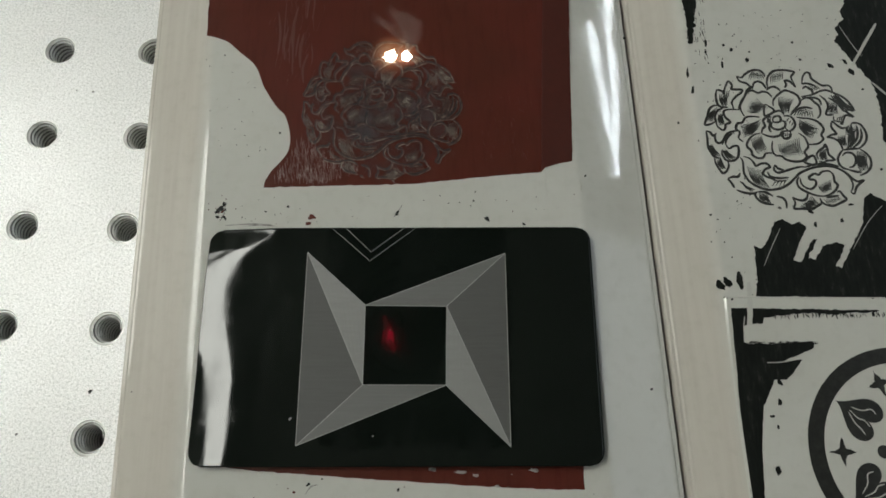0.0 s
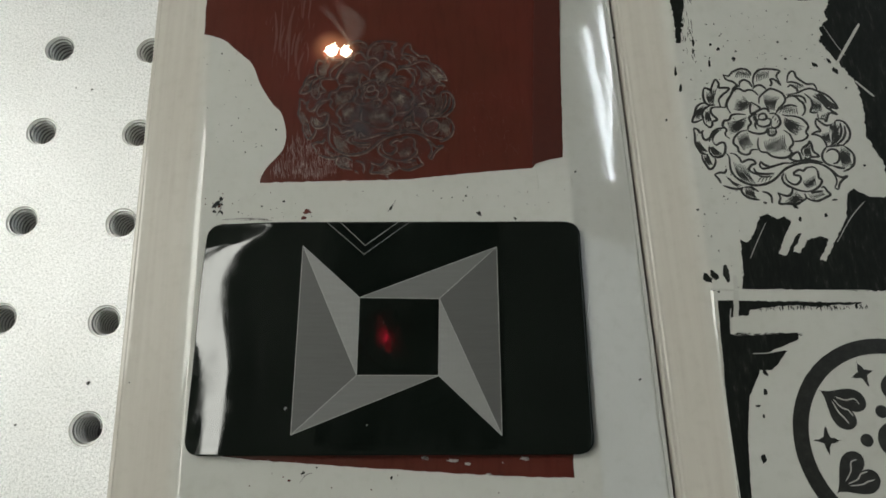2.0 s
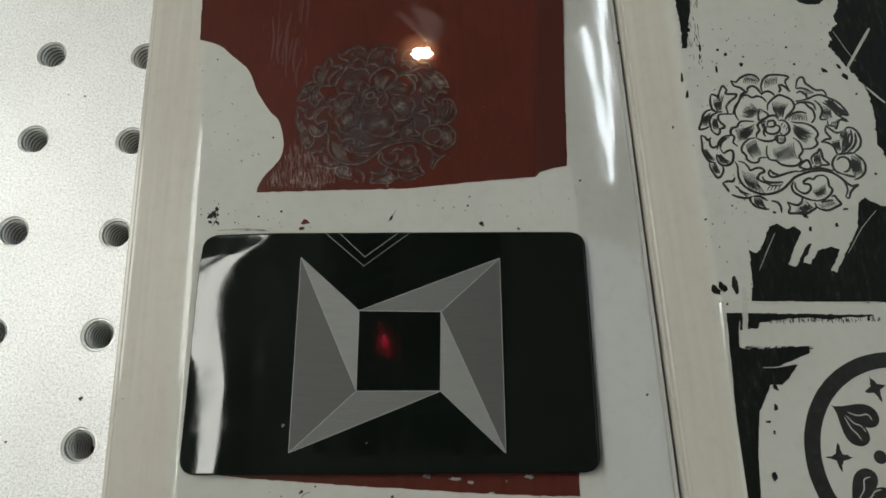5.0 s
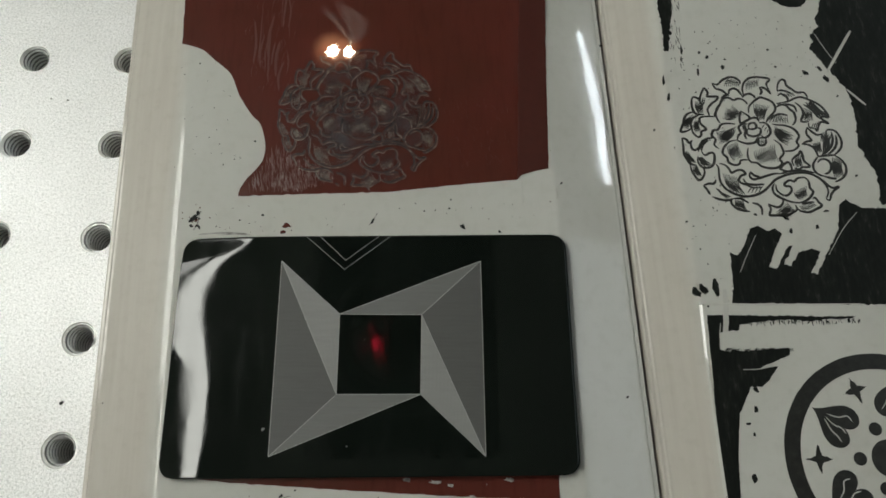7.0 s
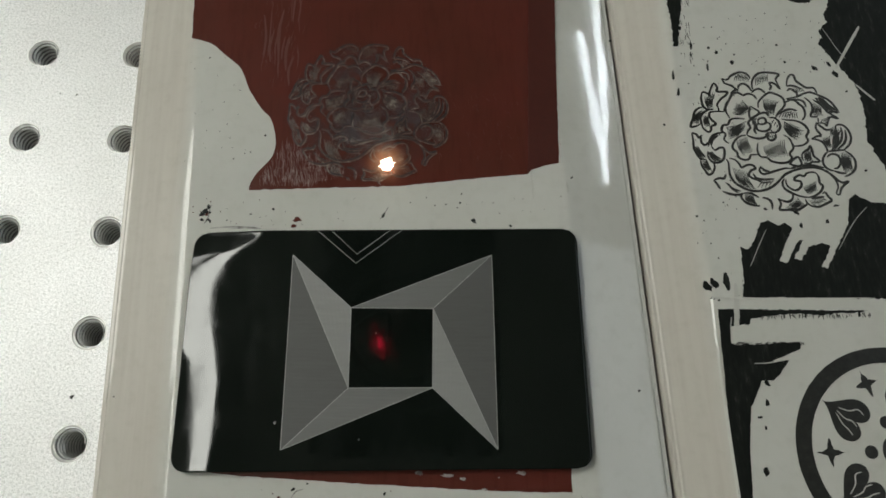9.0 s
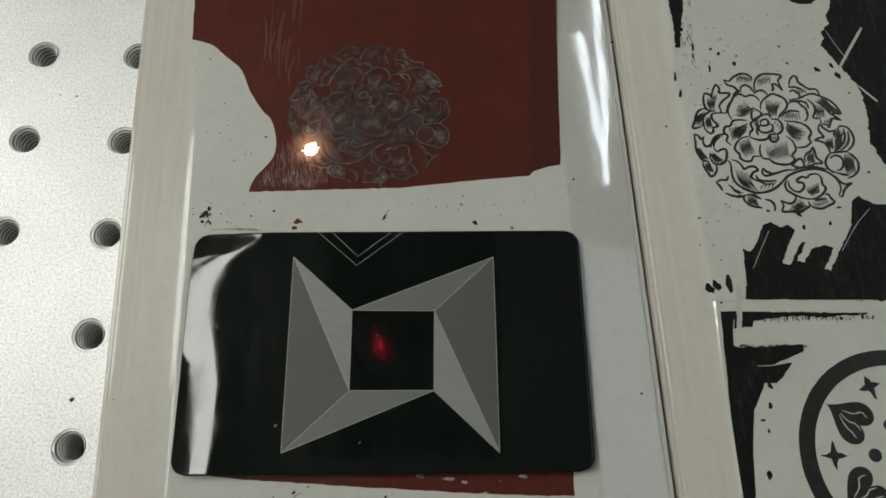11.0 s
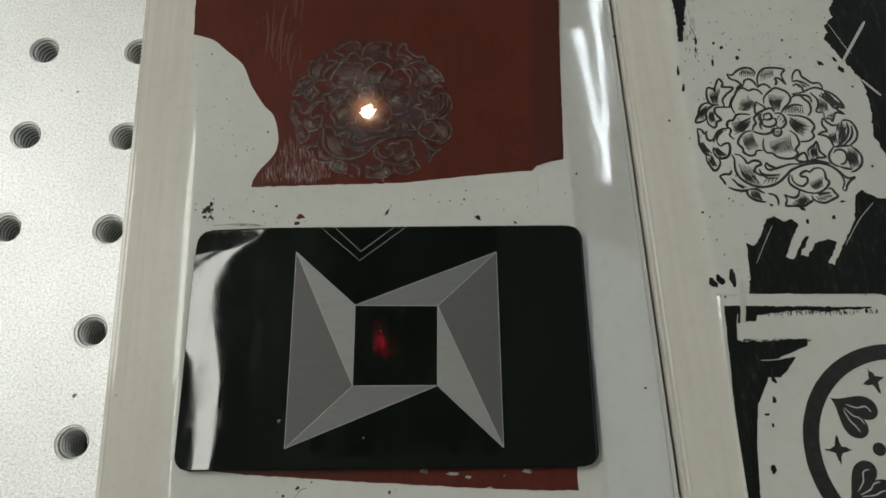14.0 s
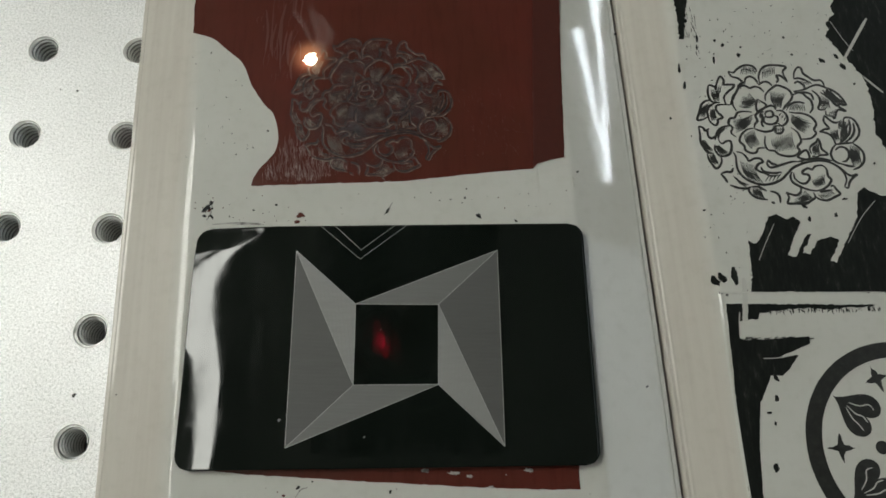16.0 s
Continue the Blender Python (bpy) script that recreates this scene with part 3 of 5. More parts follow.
    draw([(-15.0, 9.3), (-16.4, 9.0), (-17.5, 7.9), (-18.1, 6.1), (-18.9, 4.1), (-17.5, 4.2), (-16.2, 4.9)], [(-16.3, 4.9), (-16.2, 6.4), (-15.4, 7.8), (-14.1, 8.4)], [(-16.0, 5.8), (-16.0, 3.8), (-14.8, 2.6), (-14.1, 3.2), (-13.9, 4.1), (-12.7, 4.7), (-13.6, 5.8), (-14.0, 6.7), (-13.8, 7.8), (-12.3, 8.1), (-10.2, 8.0)])
    draw([(-10.3, 8.0), (-9.8, 9.3), (-8.6, 11.3)], [(-18.8, 2.4), (-18.7, 0.4), (-18.8, -1.6), (-18.2, -3.3), (-17.5, -4.4), (-16.1, -4.7)], [(-18.8, 2.4), (-17.8, 2.0), (-17.3, 1.1), (-16.4, 1.8)])
    draw([(-16.8, 1.5), (-16.8, -0.2), (-16.0, -0.8), (-14.9, 0.0)], [(-15.4, -1.3), (-14.5, 0.9), (-13.1, 2.1), (-11.4, 2.4)], [(-14.6, -1.0), (-14.1, 0.5), (-12.6, 1.8)])
    draw([(-14.6, -1.0), (-13.9, -2.2), (-12.8, -1.6), (-11.8, -1.6), (-11.7, -3.0), (-12.3, -4.7), (-13.6, -5.4), (-14.9, -5.2), (-15.7, -3.8), (-15.5, -2.4)], [(-17.6, -4.7), (-17.5, -6.0), (-16.7, -7.7), (-16.1, -8.5), (-15.2, -8.0), (-14.5, -6.6), (-14.6, -5.5)], [(-16.3, -4.8), (-16.0, -6.1), (-15.5, -7.3)])
    shade([(-14.4, 11.9), (-12.2, 12.2), (-14.2, 9.3), (-12.9, 9.3)], 7)
    shade([(-13.4, 13.4), (-11.9, 13.1), (-13.4, 11.6), (-12.3, 11.6)], 4)
    shade([(-17.3, 7.3), (-15.6, 8.4), (-18.1, 5.3), (-16.8, 5.2)], 6)
    shade([(-15.3, 6.7), (-14.3, 6.7), (-15.4, 4.1), (-14.1, 4.4)], 6)
    shade([(-18.6, -1.6), (-17.7, -1.3), (-17.5, -4.1), (-16.2, -3.8)], 6)
    shade([(-15.4, -3.0), (-14.5, -2.7), (-14.3, -5.0), (-12.7, -4.4)], 8)
    shade([(-17.1, -5.2), (-16.1, -5.2), (-16.4, -7.2), (-15.4, -7.2)], 5)
    # the sweeping leaf below the flower
    draw([(-11.6, -4.4), (-11.1, -5.5), (-11.2, -7.2), (-11.1, -8.9), (-10.2, -10.6), (-8.5, -11.9), (-6.1, -12.7), (-3.6, -12.4), (-1.4, -11.4), (0.4, -9.8), (1.8, -8.4), (3.8, -7.4)], [(-10.8, -4.3), (-9.5, -4.7), (-8.6, -5.8), (-8.2, -6.7), (-6.9, -6.1), (-5.6, -6.1), (-5.0, -7.0), (-6.1, -7.5), (-6.8, -8.6), (-6.1, -9.4), (-4.9, -9.9), (-3.8, -10.5), (-1.8, -10.4)], [(-5.7, -8.2), (-5.1, -9.4), (-3.2, -9.8), (-1.0, -9.6)])
    draw([(-3.6, -6.4), (-4.1, -7.5), (-3.4, -8.4), (-1.9, -8.1), (-0.3, -7.6), (1.8, -7.0), (3.2, -7.0)], [(-3.7, -6.5), (-3.0, -7.4), (-1.8, -7.7)], [(-15.2, -9.9), (-13.9, -9.4), (-12.7, -9.4), (-12.1, -8.4)])
    draw([(-15.2, -9.9), (-14.4, -11.0), (-13.9, -12.2)], [(-13.5, -12.7), (-11.7, -13.4), (-9.8, -13.6), (-8.7, -13.2)], [(-9.0, -13.2), (-9.3, -14.3), (-8.3, -15.6), (-6.7, -16.2), (-5.3, -16.4)])
    draw([(-8.7, -13.2), (-7.0, -13.2), (-6.0, -13.8), (-5.3, -14.3)], [(-4.5, -14.3), (-3.2, -14.7), (-2.5, -15.7), (-2.6, -17.3)], [(-4.6, -17.0), (-3.8, -17.3)])
    shade([(-10.1, -7.2), (-7.2, -8.1), (-8.7, -11.5), (-5.8, -12.1)], 8)
    shade([(-9.7, -8.0), (-8.5, -8.6), (-9.1, -10.8), (-7.7, -11.3)], 4)
    shade([(-12.3, -10.6), (-11.6, -11.0), (-9.6, -12.4), (-10.2, -13.1)], 6)
    shade([(-12.1, -11.0), (-11.8, -11.3), (-10.1, -12.2), (-10.4, -12.8)], 3)
    shade([(-8.3, -13.6), (-6.5, -13.8), (-8.1, -15.6), (-6.0, -16.0)], 8)
    shade([(-3.8, -10.5), (-1.2, -10.0), (-5.0, -11.7), (-2.5, -11.7)], 4)
    # the bud below
    draw([(1.4, -9.5), (0.8, -10.6), (0.9, -11.8), (1.6, -12.6), (2.9, -13.4), (4.6, -14.1), (6.6, -14.4)], [(1.7, -9.8), (1.7, -11.1), (2.6, -12.2), (3.9, -12.5), (5.1, -11.4), (5.0, -10.3), (3.9, -10.1), (3.8, -9.5), (5.1, -8.7), (6.1, -9.0), (7.0, -8.2), (8.5, -8.0), (9.1, -8.4)], [(9.0, -8.2), (9.5, -9.1), (9.5, -10.7), (10.1, -11.5), (9.4, -12.8), (7.9, -13.9), (6.1, -14.4)])
    draw([(-0.9, -14.6), (0.1, -15.1), (1.4, -15.4), (2.5, -14.6), (2.8, -13.3)], [(-0.9, -14.6), (-0.4, -15.9), (-0.9, -17.3), (1.1, -17.4), (3.1, -17.5), (4.4, -16.8), (5.6, -16.0), (5.4, -14.8)], [(2.7, -17.8), (3.3, -18.6)])
    draw([(5.6, -15.6), (6.5, -16.4), (8.2, -16.7), (10.1, -15.9), (11.5, -15.1), (10.9, -14.2), (10.3, -13.1), (9.6, -13.4)], [(6.9, -14.7), (8.3, -14.4), (9.9, -14.2)])
    shade([(5.6, -11.8), (8.7, -10.4), (6.4, -13.4), (8.5, -12.5)], 9)
    shade([(6.3, -11.8), (7.9, -11.2), (6.8, -13.1), (7.9, -12.7)], 5)
    shade([(0.7, -16.8), (3.6, -14.4), (2.9, -17.1), (4.9, -16.0)], 9)
    shade([(1.5, -16.2), (3.5, -15.2), (3.2, -16.8), (4.6, -16.0)], 5)
    shade([(6.4, -15.2), (9.6, -14.5), (7.5, -16.3), (10.2, -15.1)], 7)
    # the stems
    draw([(-5.1, -12.8), (-3.1, -12.4), (-0.9, -11.1), (1.5, -8.8), (3.8, -7.6), (6.4, -6.9), (9.0, -6.8), (10.9, -7.4), (12.4, -8.5), (13.4, -10.1), (13.6, -11.8), (12.8, -13.4)], [(12.8, -13.4), (13.6, -13.7), (14.2, -12.3), (15.2, -11.2), (16.3, -10.4), (15.0, -10.7), (13.9, -10.1), (13.0, -8.9), (11.9, -7.9)], [(3.1, -7.1), (5.0, -6.5), (7.0, -6.2), (9.1, -6.3), (11.2, -6.9)])
    draw([(3.1, -5.7), (4.1, -6.2), (5.5, -6.5)], [(3.4, -5.9), (4.2, -4.8), (5.6, -4.1), (6.1, -5.7), (5.6, -6.5)], [(6.7, -5.1), (6.5, -3.7), (7.4, -2.6), (8.3, -2.1), (8.9, -1.2), (9.2, -2.4), (9.3, -3.8), (10.5, -5.2), (8.7, -5.4), (7.9, -5.8), (6.7, -5.6)])
    shade([(7.4, -2.9), (8.8, -2.4), (7.3, -5.2), (8.8, -4.9)], 6)
    shade([(3.9, -6.9), (7.0, -6.4), (4.3, -7.2), (8.0, -6.6)], 3)
    shade([(7.7, -3.7), (8.5, -3.5), (7.7, -5.1), (8.4, -4.9)], 3)
    # the leaves on the far side
    draw([(5.9, 14.9), (6.4, 16.9), (7.4, 18.1), (8.2, 17.8), (8.4, 16.5), (9.3, 15.6), (10.7, 14.5), (12.3, 14.5), (12.9, 13.5), (12.9, 12.7)], [(5.9, 14.9), (7.0, 15.1), (8.4, 14.7), (9.4, 14.1)], [(5.8, 13.6), (6.7, 14.2), (7.5, 13.6), (8.1, 13.0), (8.2, 12.1), (9.5, 12.9)])
    draw([(5.2, 11.5), (7.1, 11.8), (8.3, 12.1), (9.9, 12.9), (11.5, 13.2), (13.5, 12.3), (15.1, 11.4), (16.4, 9.9), (17.2, 7.8), (15.8, 7.9), (15.4, 7.3), (16.9, 6.0), (15.0, 6.4), (13.8, 4.1), (13.4, 4.7), (12.1, 5.0), (12.1, 6.2)], [(9.7, 11.8), (11.0, 10.3), (11.2, 8.5), (10.4, 6.7), (12.1, 6.5)], [(11.7, 11.2), (13.5, 9.7), (14.6, 7.9), (15.4, 7.3)])
    draw([(5.4, 11.2), (8.0, 11.2), (9.4, 10.6), (9.7, 9.1)], [(11.5, 5.0), (12.4, 3.9), (13.6, 3.0), (15.0, 3.3)], [(11.5, 5.0), (11.1, 3.3), (12.0, 1.6), (10.9, 1.3), (9.5, 0.6)])
    draw([(9.5, 0.6), (11.0, 0.4), (12.2, -0.4), (12.7, -1.8), (12.8, -2.7)], [(15.9, 4.1), (16.7, 4.4), (17.9, 4.1), (18.7, 3.0), (19.1, 1.2), (18.6, -0.5), (17.6, -1.6), (16.7, -2.3)], [(15.9, 4.1), (15.8, 2.7), (16.0, 1.0), (15.4, -0.7), (13.7, -2.4)])
    draw([(17.1, 3.8), (17.1, 1.8), (16.3, -0.2), (14.5, -2.0)], [(18.0, 3.0), (17.9, 1.0), (17.0, -0.7), (15.3, -2.1)], [(12.8, -2.7), (11.8, -3.8), (11.2, -5.2), (11.5, -6.6), (12.4, -7.4), (13.4, -7.7)])
    draw([(12.4, -4.2), (13.4, -3.4), (14.7, -3.5), (15.4, -4.4), (15.3, -5.8), (14.5, -6.9), (13.5, -7.1)], [(16.8, -2.4), (18.2, -3.6), (18.9, -5.2), (18.5, -7.2), (17.2, -8.5), (15.6, -9.2)], [(13.3, -7.7), (14.8, -8.2), (16.2, -8.4)])
    draw([(12.8, -2.7), (14.9, -2.4), (16.9, -2.3)])
    shade([(7.5, 14.3), (9.6, 14.4), (7.9, 13.3), (10.0, 13.5)], 5)
    shade([(13.9, 11.7), (12.5, 11.4), (17.1, 8.2), (15.1, 8.2)], 9)
    shade([(14.4, 11.4), (13.8, 11.1), (16.7, 8.8), (15.4, 8.5)], 6)
    shade([(11.7, 10.0), (13.5, 9.4), (11.4, 6.9), (13.3, 7.2)], 7)
    shade([(15.2, 3.6), (16.0, 3.0), (14.3, 1.6), (15.7, 0.4)], 5)
    shade([(15.9, 2.7), (17.0, 2.7), (14.2, -1.8), (15.4, -1.6)], 5)
    shade([(12.3, 0.6), (14.0, 1.0), (12.7, -1.5), (14.0, -1.3)], 7)
    shade([(12.5, 0.2), (13.6, 0.4), (13.0, -1.0), (13.8, -0.7)], 3)
    shade([(16.1, -3.3), (18.2, -3.8), (15.8, -7.7), (18.0, -7.4)], 9)
    shade([(16.3, -4.1), (17.5, -4.4), (16.0, -6.9), (17.3, -6.9)], 5)
    shade([(13.3, 5.9), (14.5, 6.4), (12.7, 5.0), (13.7, 4.7)], 3)
    return main, fine


MAIN_LINES, FINE_LINES = medallion()


def draw_medallion(cx, cy, z, thick, wide, thin):
    s = Strokes()
    for k, p in enumerate(MAIN_LINES):
        s.line([(cx + x, cy + y) for x, y in p], wide, z, thick * (1 + 0.05 * (k % 11)))
    for k, p in enumerate(FINE_LINES if thin else ()):
        s.line([(cx + x, cy + y) for x, y in p], thin, z, thick * (0.75 + 0.1 * (k % 7) / 7), 0.3)
    return s


# ---- the near plate: red lacquer, engraving, crumbs ----
def make_red_plate():
    plate = make_plate(-2.0, 31.0, 1.9, -88, 118, 43.0, GLAZE, "glossy white glazed plate with red lacquer patches")
    z = PLATE_TOP
    film = [(-48.9, 76.9), (-46.2, 76.2), (-43.3, 74.9), (-40.2, 72.0), (-36.0, 68.0), (-33.5, 62.2), (-30.1, 56.8), (-27.9, 54.5), (-26.5, 50.0), (-26.4, 46.0), (-27.8, 43.0), (-30.2, 40.1), (-31.5, 37.4), (-31.7, 36.0)]
    film = spline(film, 4) + [(-14.2, 36.4), (1.5, 36.7), (12.0, 37.7), (22.5, 38.8), (32.8, 39.6), (33.8, 40.9), (37.1, 41.9), (40.2, 42.4), (40.5, 50.5), (41.1, 70.5), (41.8, 87.0), (42.2, 102.6), (-50.5, 103.0), (-49.4, 87.4)]
    under(sheet("red_lacquer_patch", ragged(film, 1.2, 0.12, 3), z, 0.12, RED, label="dark red lacquer patch with a wavy edge"), plate)
    band = [(32.8, 39.8), (33.8, 40.8), (37.1, 41.8), (40.0, 42.4), (40.4, 50.5), (41.0, 70.5), (41.6, 86.9), (42.1, 102.5), (36.2, 102.5), (35.2, 86.9), (33.9, 62.6)]
    under(sheet("lacquer_band", ragged(band, 1.2, 0.08, 4), z + 0.12, 0.03, RED_DARK, label="darker band along one side of the red lacquer"), plate)
    # raised strokes that stand in for two glints on the bare glaze
    for pts in ([(33.7, 40.3), (33.8, 36.0), (33.8, 33.6)], [(41.7, 37.7), (41.8, 36.0), (41.8, 34.8)]):
        s = Strokes()
        s.line(spline(pts, 6), 0.4, z - 0.03, 0.12, 0.3)
        under(s.make("glaze_glint", GLAZE, label="small raised stroke added for a bright glint on the glaze"), plate)
    strip = [(-30.7, -19.5), (38.5, -19.6), (38.5, -30.4), (29.9, -30.3), (19.8, -29.8), (-6.9, -28.2), (-30.1, -26.5), (-37.2, -25.7)]
    under(sheet("red_lacquer_patch", ragged(strip, 1.0, 0.1, 5), z, 0.12, RED, label="dark red lacquer strip under the card"), plate)
    rng = random.Random(7)
    for x0, y0, size, long in [(7.5, -26.4, 1, 2.2), (13.3, -27.0, 0.9, 3.2), (16.4, -27.6, 0.7, 2), (28.3, -26.6, 0.9, 2.4), (20.7, -29.7, 0.5, 2.2), (23.7, -27.4, 0.4, 1)]:
        under(sheet("scraped_spot", ragged(blot(rng, x0, y0, size * 0.5, long * 1.1, -0.05, 15), 0.3, 0.16, 9), z + 0.11, 0.05, SMUDGE, label="spot scraped bare to the white glaze"), plate)
    # the engraved flower: dark grooves, thin bright burrs beside them
    cx, cy = -4.8, 55.8
    under(draw_medallion(cx, cy, z + 0.1, 0.04, 0.8, 0).make("engraved_bed", ASH, label="grey ash bed of the flower engraving"), plate)
    under(draw_medallion(cx - 0.1, cy + 0.2, z + 0.1, 0.07, 0.40, 0.16).make("engraved_groove", CHAR, label="charred groove of the flower engraving"), plate)
    under(draw_medallion(cx + 0.2, cy - 0.28, z + 0.1, 0.10, 0.23, 0.15).make("engraved_burr", RIDGE, label="pale raised burr along the engraving"), plate)
    soot = under(sheet("soot_film", ragged(arc(cx, cy + 1.0, 19.6, 18.8, 0, 360, 60)[:-1], 0.8, 0.6, 17), z + 0.125, 0.012, SOOT, label="thin patchy blue-grey soot over the engraving"), plate)
    soot.visible_shadow = False
    # scuffs in the lacquer
    s = Strokes()
    corners = [(-23.5, 47.5), (-9.1, 39.4), (-17.5, 36.6), (-29.6, 36.6)]
    for k in range(430):
        u, w = rng.random(), rng.random()
        a, b, c, d = corners
        x = (a[0] * (1 - u) + b[0] * u) * (1 - w) + (d[0] * (1 - u) + c[0] * u) * w
        y = (a[1] * (1 - u) + b[1] * u) * (1 - w) + (d[1] * (1 - u) + c[1] * u) * w
        h = rng.uniform(0.5, 3.2)
        s.line([(x, y), (x - h * 0.05 + rng.uniform(-0.2, 0.2), y + h / 2), (x - h * 0.12 + rng.uniform(-0.3, 0.3), y + h)], rng.uniform(0.06, 0.2), z + 0.11, 0.02, 0.2)
    tagged(under(s.make("corner_scuff", SCUFF_PALE), plate), "dense pale scuffs in the corner of the lacquer", kind="stuff")
    s = Strokes()
    for k in range(80):
        x, y, h = rng.triangular(-34, -18, -28), rng.uniform(62, 92), rng.uniform(0.8, 5.0)
        if x < -31 and y < 68:
            continue
        s.line([(x, y), (x + rng.uniform(-0.3, 0.5), y + h / 2), (x + rng.uniform(-0.3, 0.9), y + h)], rng.uniform(0.04, 0.09), z + 0.125, 0.015, 0.2)
    for k in range(90):
        x, y, h = rng.gauss(23, 6), rng.uniform(42, 60), rng.uniform(0.5, 2.0)
        s.line([(x, y), (x + rng.uniform(-0.4, 0.2), y + h / 2), (x + rng.uniform(-0.8, 0.2), y + h)], rng.uniform(0.03, 0.07), z + 0.11, 0.012, 0.2)
    smear = Strokes()
    for k in range(15):
        x, y, h = rng.triangular(-33, -17, -28), rng.uniform(62, 82), rng.uniform(6, 18)
        if x < -30 and y < 69:
            continue
        smear.line(spline([(x, y), (x + rng.uniform(-0.4, 0.4), y + h / 2), (x + rng.uniform(-0.6, 1.0), y + h)], 5), rng.uniform(0.25, 0.9), z + 0.105, 0.016 + 0.0006 * k, 0.1)
    tagged(under(smear.make("lacquer_smear", SMEAR), plate), "soft brown wiping smears in the red lacquer", kind="stuff")
    tagged(under(s.make("lacquer_scuff", SCUFF), plate), "pale upright scuffs in the red lacquer", kind="stuff")
    # crumbs and stains of lacquer on the bare glaze
    spots = [(-41.3, 30.7, 0.7, 1.6, 1.2, 0), (-40.4, 31.8, 0.45, 1.5, 1.4, 0), (-41.7, 28.7, 0.35, 1.2, 0, 0), (-20.1, 28.7, 0.75, 1.5, 0.1, 1), (-20.8, 27.1, 0.5, 1.6, 0.4, 1), (-0.6, 29.6, 0.35, 2.4, 1.1, 0), (16.9, 32.5, 0.3, 1, 0, 0), (17.3, 34.7, 0.2, 1, 0, 0), (19.9, 28.0, 0.5, 1.6, 2.2, 0), (28.2, 26.8, 0.3, 1.4, 2.4, 0), (-25.7, 31.2, 0.25, 1.5, 0, 0), (-30.8, 30.0, 0.2, 1.6, 0, 0), (-43.9, 71.2, 0.2, 1, 0, 0), (-28.9, 49.9, 0.25, 1, 0, 0), (-32.0, 45.6, 0.18, 1, 0, 0), (-35.8, 43.9, 0.15, 1, 0, 0), (42.9, 38.6, 0.25, 1.6, 0.8, 0), (53.9, -10.4, 0.25, 1.4, 0.8, 0), (55.0, 75.6, 0.3, 1, 0, 0), (-17.8, -29.3, 0.3, 1.8, 0.6, 0), (-15.0, -28.2, 0.2, 1.2, 0, 0), (0.6, -30.4, 0.3, 1.6, 1.2, 0), (-20.6, -30.8, 0.3, 1.4, 0, 1), (-56.2, -10.6, 0.15, 1, 0, 0)]
    for k, (x, y, size, long, turn, red) in enumerate(spots):
        under(sheet("lacquer_crumb", ragged(blot(rng, x, y, size, long, turn), 0.3, 0.1, k), z - 0.02, 0.22, RED if red else INK), plate)
    for pts, w in (([(-39.8, 26.7), (-34.4, 27.0), (-29.0, 26.8)], 0.5), ([(-1.4, 28.6), (-0.6, 29.7), (0.5, 31.6)], 0.35), ([(-35.7, 26.5), (-31.8, 26.7), (-28.0, 26.5)], 0.3), ([(-18.3, -31.2), (-17.2, -29.7), (-15.8, -29.3)], 0.3), ([(-41.2, 27.7), (-40.4, 29.3), (-40.2, 31.8)], 0.4)):
        smudge = Strokes()
        smudge.line(spline(pts, 6), w, z - 0.02, 0.03, 0.2)
        under(smudge.make("smudge", SMUDGE, label="grey smudge of soot on the glaze"), plate)
    for k in range(16):
        x, y = -40.9, 29.9
        under(sheet("lacquer_crumb", blot(rng, x + rng.gauss(0, 0.9), y + rng.gauss(0, 1.6), rng.uniform(0.1, 0.42), 1.4, rng.uniform(0.5, 2), 9), z - 0.02, 0.15, RED if rng.random() < 0.3 else INK), plate)
    for k in range(60):
        x, y = rng.uniform(-46, 44), rng.uniform(27, 34) if k % 3 else rng.uniform(-40, -29)
        under(sheet("lacquer_crumb", blot(rng, x, y, rng.uniform(0.06, 0.16), 1.3, rng.uniform(0, 3), 7), z - 0.02, 0.15, RED if rng.random() < 0.5 else INK), plate)
    for k in range(22):
        x, y = rng.uniform(-50, -33), rng.uniform(42, 72)
        under(sheet("lacquer_crumb", blot(rng, x, y, rng.uniform(0.06, 0.15), 1.2, rng.uniform(0, 3), 7), z - 0.02, 0.15, INK), plate)
    return plate


